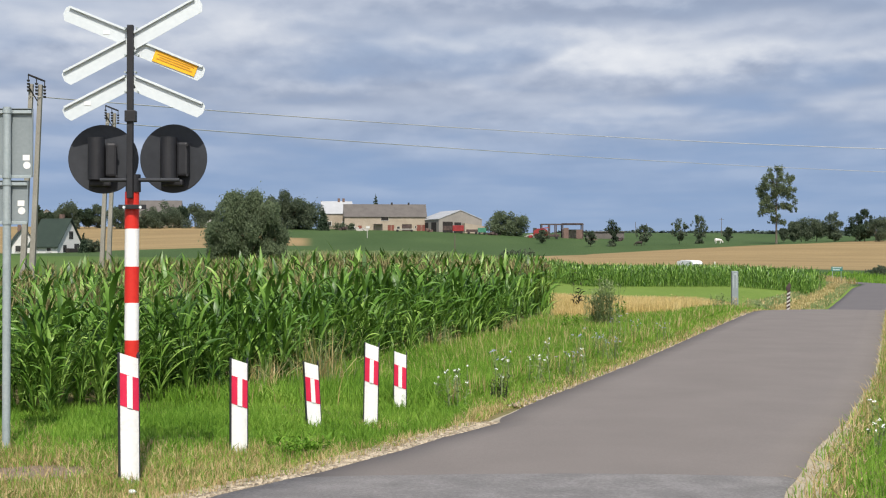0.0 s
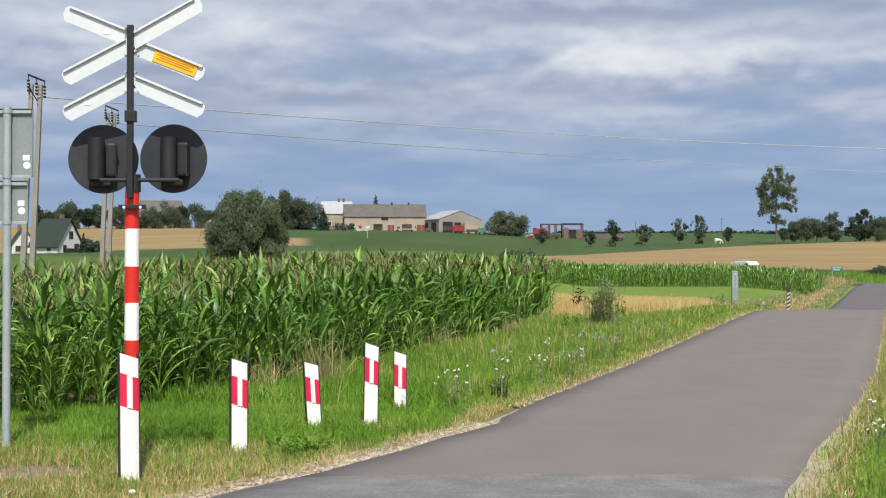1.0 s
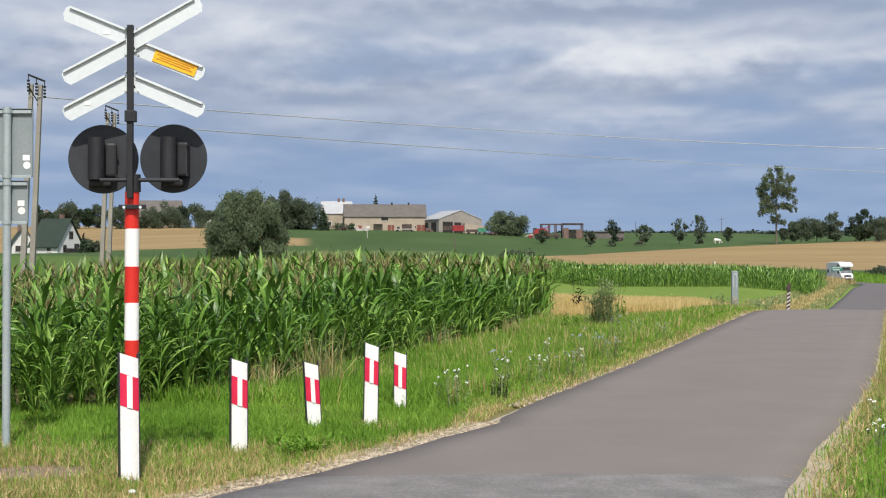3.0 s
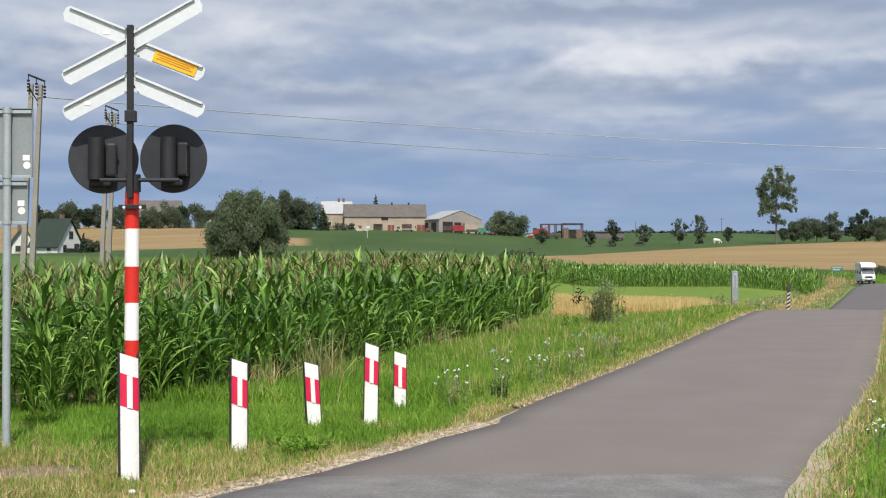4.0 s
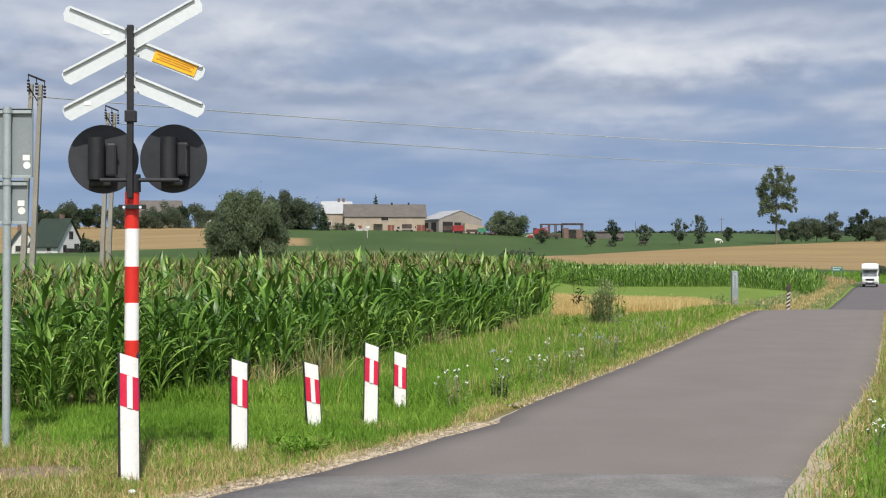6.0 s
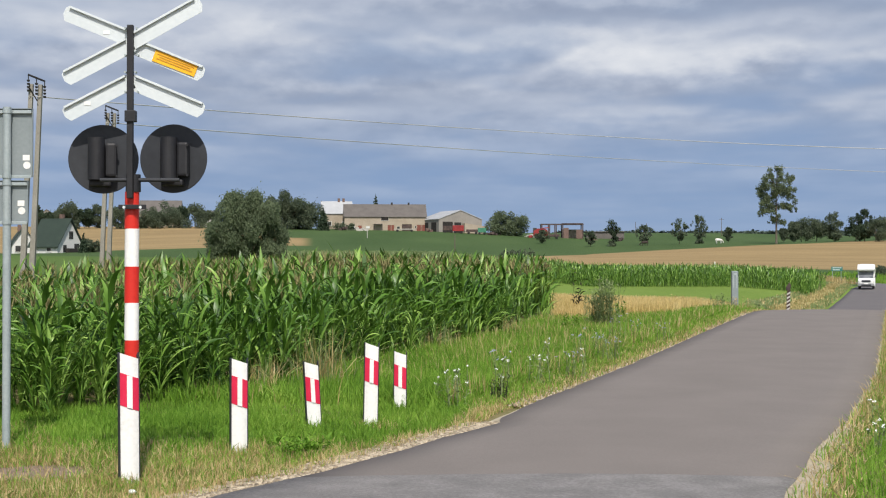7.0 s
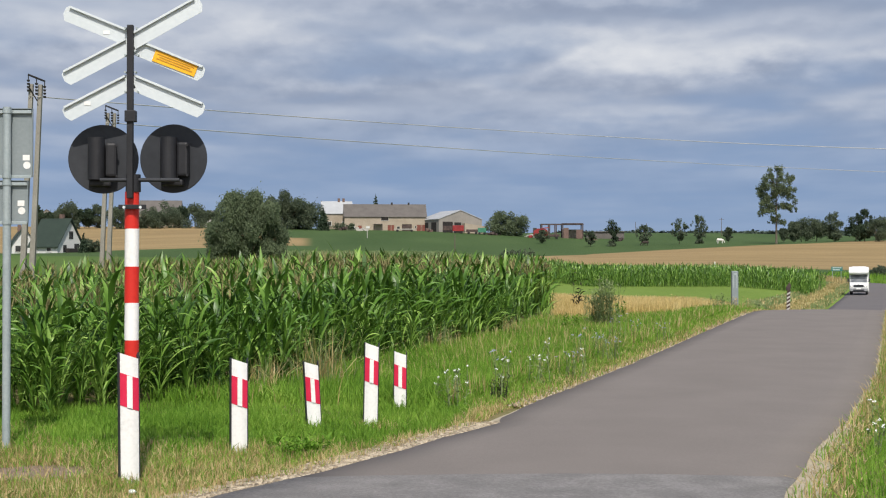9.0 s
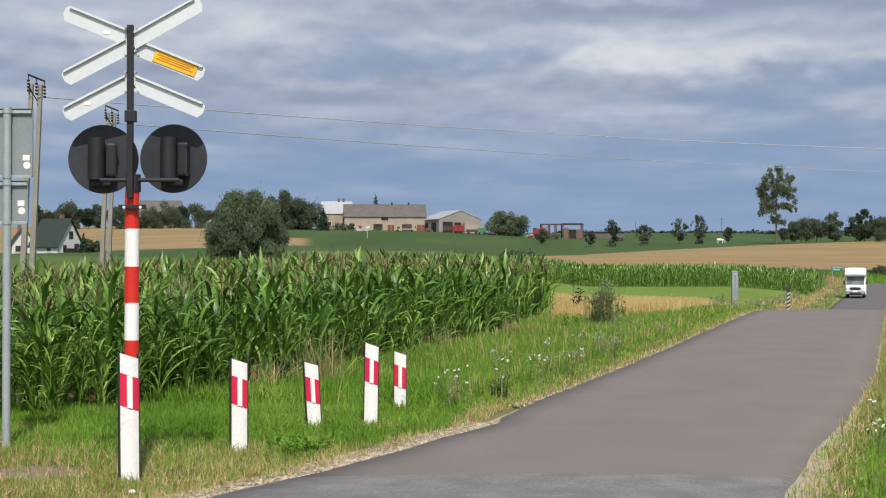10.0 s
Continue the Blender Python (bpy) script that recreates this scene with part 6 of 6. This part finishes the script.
    for i, (px, dep) in enumerate(((605, 468), (640, 466), (760, 470), (870, 470), (935, 472), (1050, 478), (1095, 470))):
        bm = B()
        rr = random.Random(i)
        for k in range(7):
            box(bm, (rr.uniform(-2, 2), rr.uniform(-0.6, 0.6), rr.uniform(0.2, 0.9)), (rr.uniform(0.6, 1.8), rr.uniform(0.5, 1), rr.uniform(0.3, 0.9)), pose(0, 0, 0, rr.uniform(-20, 20), rr.uniform(-20, 20), rr.uniform(0, 90)))
        ob = part("scrap_heap", bm, ("rust", "concrete", "brick")[i % 3])
        ob.matrix_world = Matrix.Translation(at(bx(px), dep, -0.2))
        tagged(ob, "heap of farmyard scrap and rubble", "scrap heap", "farmyard clutter")


def build_houses():
    # the nearer house with the steep green roof
    D = 280.0
    t = gable("house", bx(78), D, 6.4, 7.4, 1.9, 4.9, "white_wall", "roof_green", "white house with a steep dark green roof", "house", turn=-24, over=0.5)
    opening(t, "window", -2.2, 0.6, 1.0, 1.0, "glass_dark", "white_wall")
    opening(t, "window", 1.2, 0.6, 1.0, 1.0, "glass_dark", "white_wall")
    for y, z, w, h in ((4.1, 3.0, 1.2, 1.5), (2.2, 0.4, 1.0, 1.4), (5.8, 0.4, 1.4, 1.7)):
        part("gable_window", box(B(), (3.22, y, z + h / 2), (0.08, w, h)), "glass_dark", t)
    part("balcony", box(B(), (3.7, 4.1, 0.6), (0.9, 3.4, 1.1)), "dark_open", t, "dark timber veranda")
    part("chimney", box(B(), (0.6, 4.6, 7.2), (0.7, 0.7, 1.3)), "brick", t)
    t = gable("house", bx(42), 290, 4.6, 8.0, 2.2, 3.2, "white_wall", "roof_green", "white house with a dark roof beyond the maize", "house", turn=20, ridge="y", over=0.5)
    opening(t, "window", 0.3, 2.4, 0.9, 1.1, "glass_dark", "white_wall")
    opening(t, "window", -1.1, 0.5, 1.0, 1.2, "glass_dark", "white_wall")
    part("chimney", box(B(), (-0.6, 3.6, 5.3), (0.7, 0.7, 1.4)), "brick", t)
    # roofs showing among the skyline trees
    gable("house", bx(82), 500, 7.0, 8, 3.6, 2.6, "concrete", "roof_grey", "grey-roofed house among skyline trees", "house", ridge="y", turn=10)
    gable("house", bx(282), 505, 14.0, 9, 5.0, 4.4, "plaster", "roof_grey", "brown-roofed house behind skyline trees", "house", turn=4)
    gable("house", bx(372), 505, 5.0, 7, 4.0, 1.6, "white_wall", "roof_grey", "small white house at the tree line's end", "house", turn=4)


# ---------------------------------------------------------------- small things along the road
def build_roadside():
    # striped marker on the brow
    D = 57.0
    b = bx(1394)
    t = thing("marker_post", Matrix.Translation(at(b, D, -0.1)), "slanting striped marker post with a dark dead top", "marker post")
    top = 1.02 - t.location.z
    n = 13
    for k in range(n):
        z0, z1 = (top - 0.35) * k / n, (top - 0.35) * (k + 1) / n
        bm = box(B(), (0, 0, (z0 + z1) / 2), (0.13, 0.05, z1 - z0))
        for v in bm.verts:
            v.co.z += v.co.x * 0.6
            v.co.x += v.co.z * 0.035
        part("stripe", bm, ("stripe_red", "concrete")[k % 2], t)
    bm = prism(B(), [(-0.05, top - 0.36), (0.07, top - 0.36), (0.13, top - 0.16), (0.06, top - 0.02), (0.03, top - 0.12), (-0.02, top - 0.14), (-0.07, top - 0.24)], 0.05, bevel=0.01)
    part("cap", bm, "rust", t, "dark rusty cap")
    # grey concrete post with two slots
    D = 62.0
    t = thing("cable_post", Matrix.Translation(at(bx(1300), D, -0.1)), "grey concrete cable marker post on the verge", "marker post")
    h = EYE - (480 - 470) / 2564 * D - t.location.z
    bm = box(B(), (0, 0, h / 2), (0.28, 0.22, h), bevel=0.02)
    part("shaft", bm, "sign_grey", t)
    for sx in (-0.07, 0.07):
        part("slot", box(B(), (sx, -0.112, h - 0.45), (0.045, 0.01, 0.55)), "galv", t)
    part("plate", box(B(), (0.0, -0.118, h - 0.13), (0.16, 0.008, 0.1)), "galv", t)
    # place-name board at the bend, lettering too small to read
    D = 205.0
    t = thing("place_sign", Matrix.Translation(at(bx(1481), D, -0.1)), "green and white direction board beside the bend", "road sign")
    zc = EYE + (470 - 476.0) / 2564 * D - t.location.z
    for sx in (-0.6, 0.6):
        part("post", rod(B(), (sx, 0.05, -0.1), (sx, 0.05, zc + 0.3), 0.035, seg=8), "galv", t)
    bd = part("board", box(B(), (0, 0, zc), (1.6, 0.04, 0.62), bevel=0.01), "sign_green", t)
    part("text_bar", box(B(), (0, -0.024, zc + 0.14), (1.25, 0.008, 0.07)), "white_paint", bd)
    part("text_bar", box(B(), (-0.1, -0.024, zc - 0.14), (1.0, 0.008, 0.07)), "white_paint", bd)
    # thin stakes in the fields
    for px, dep, h, mat in ((1265, 262, 1.0, "white_paint"), (805, 300, 3.6, "bark"), (650, 400, 2.6, "concrete"), (1277, 560, 7.4, "bark"), (1125, 560, 5.5, "bark"), (1144, 560, 5.0, "bark")):
        t = thing("pole" if h > 2 else "field_stake", Matrix.Translation(at(bx(px), dep, -0.2)), "slim lone pole standing in the fields" if h > 2 else "white marker stake at the field edge", "pole", "field poles")
        part("shaft", rod(B(), (0, 0, 0), (0, 0, h), 0.11 if h > 2 else 0.13, 0.09 if h > 2 else 0.13, 8), mat, t)
        if h > 7:
            part("crossarm", box(B(), (0, 0, h - 0.6), (2.0, 0.12, 0.14)), mat, t)
    # small stone on the verge by the mast
    for i, (x, y, r) in enumerate(((-2.24, 10.45, 0.03),)):
        bm = B()
        bmesh.ops.create_icosphere(bm, subdivisions=2, radius=r)
        for v in bm.verts:
            v.co *= 1 + 0.3 * noise.noise(v.co * 20 + Vector((i, 0, 0)))
            v.co.z *= 0.6
        ob = part("stone", bm, "petal")
        ob.matrix_world = Matrix.Translation((x, y, ground(x, y) + 0.05))
        tagged(ob, "small pale stone lying by the road edge", "stone")


def build_cow(b, depth, hide, label):
    """A cow grazing in the pasture, head low."""
    t = thing("cow", Matrix.Translation(at(b, depth, -0.05)), label, "cow", "grazing cows")

    def blob(c, s, seg=12):
        bm = B()
        v = bmesh.ops.create_uvsphere(bm, u_segments=seg, v_segments=8, radius=1)["verts"]
        bmesh.ops.transform(bm, matrix=Matrix.Translation(c) @ Matrix.Diagonal((*s, 1)), verts=v)
        return bm
    body = blob((0, 0, 1.05), (0.95, 0.36, 0.42))
    bm2 = bmesh.ops.create_uvsphere(body, u_segments=12, v_segments=8, radius=1)["verts"]
    bmesh.ops.transform(body, matrix=Matrix.Translation((-0.55, 0, 1.12)) @ Matrix.Diagonal((0.5, 0.36, 0.4, 1)), verts=bm2)
    part("torso", body, hide, t, smooth=True)
    part("neck", rod(B(), (0.75, 0, 1.15), (1.25, 0, 0.62), 0.24, 0.15, 10), hide, t, smooth=True)
    part("head", blob((1.38, 0, 0.45), (0.16, 0.13, 0.27)), hide, t, smooth=True)
    for x in (-0.7, 0.65):
        for y in (-0.2, 0.2):
            part("leg", rod(B(), (x, y, 0), (x, y, 0.9), 0.07, 0.13, 8), hide, t)
    part("tail", rod(B(), (-1.0, 0, 1.3), (-1.08, 0, 0.5), 0.03, seg=6), hide, t)
    return t


build_farm()
build_houses()
build_roadside()
pale_cow = build_cow(bx(1271), 416, "hide", "pale cow grazing in the far pasture")
dark_cow = build_cow(bx(1131), 420, "hide_dark", "dark brown cow grazing near a small tree")


# ---------------------------------------------------------------- everything that moves
def motions():
    walk(backdrop, [(0, pose(0, 0, 0)), (5, pose(0, 0, 0, 0, 0, -0.19)), (10, pose(0, 0, 3, 0, 0, -0.40))])
    # the cows move a step or two as they graze
    for cow, depth, turn, steps in ((pale_cow, 416, 10, ((0, 1271), (2.5, 1270), (4, 1268.5), (5.5, 1270), (7, 1272), (8.5, 1274), (10, 1274.5))),
                                    (dark_cow, 420, 172, ((0, 1131), (2.5, 1131), (4, 1132.5), (5.5, 1137), (7, 1141), (8.5, 1142), (10, 1141)))):
        walk(cow, [(t, Matrix.Translation(at(bx(p), depth, -0.05)) @ pose(0, 0, 0, 0, 0, turn + 3 * math.sin(t))) for t, p in steps])
    rows = []
    path = ((0, 43.4, 255, -24), (0.5, 46.7, 247.5, -24), (1.0, 50.0, 240, -23), (1.5, 52.8, 233, -21.5), (2.0, 55.4, 226.5, -19), (2.6, 57.7, 219, -12),
            (3.2, 59.1, 212.5, -5), (3.8, 59.5, 206, 4), (4.2, 59.2, 202, 9), (5.0, 57.6, 194.5, 16), (5.5, 56.2, 190, 17.5), (6.2, 53.9, 183, 18),
            (7.0, 51.3, 175.5, 17.5), (7.5, 49.7, 171, 17.3), (8.0, 48.0, 166, 17.2), (9.0, 44.8, 156, 17.2), (10.0, 41.6, 146, 17.2))
    for t, x, y, turn in path:
        d = 1.5
        h = radians(turn)
        slope = (road_z(y - d) - road_z(y + d)) / (2 * d)
        rows.append((t, Matrix.Translation((x, y, road_z(y) + 0.03)) @ pose(0, 0, 0, 0, 0, -turn) @ pose(0, 0, 0, -math.degrees(math.atan(slope)) * -1, 0, 0)))
    walk(motorhome, rows)
    dist = [0.0]
    for (t0, x0, y0, _), (t1, x1, y1, _) in zip(path, path[1:]):
        dist.append(dist[-1] + math.hypot(x1 - x0, y1 - y0))
    ts = [p[0] for p in path]
    for wheel, at_axle in wheels:
        rr = []
        for k in range(0, 301):
            t = k / 30
            turn = float(np.interp(t, ts, dist)) / 0.36
            rr.append((t, Matrix.Translation(at_axle) @ Matrix.Rotation(turn, 4, "X")))
        walk(wheel, rr)
    for plant, m, ph, amp in swaying:
        rows = []
        for k in range(0, 26):
            t = k * 0.4
            a = amp * (math.sin(t * 2.1 + ph) + 0.6 * math.sin(t * 3.7 + ph * 2.3)) + amp * 0.9
            rows.append((t, m @ pose(0, 0, 0, 0.4 * a, a, 0)))
        walk(plant, rows)


motions()
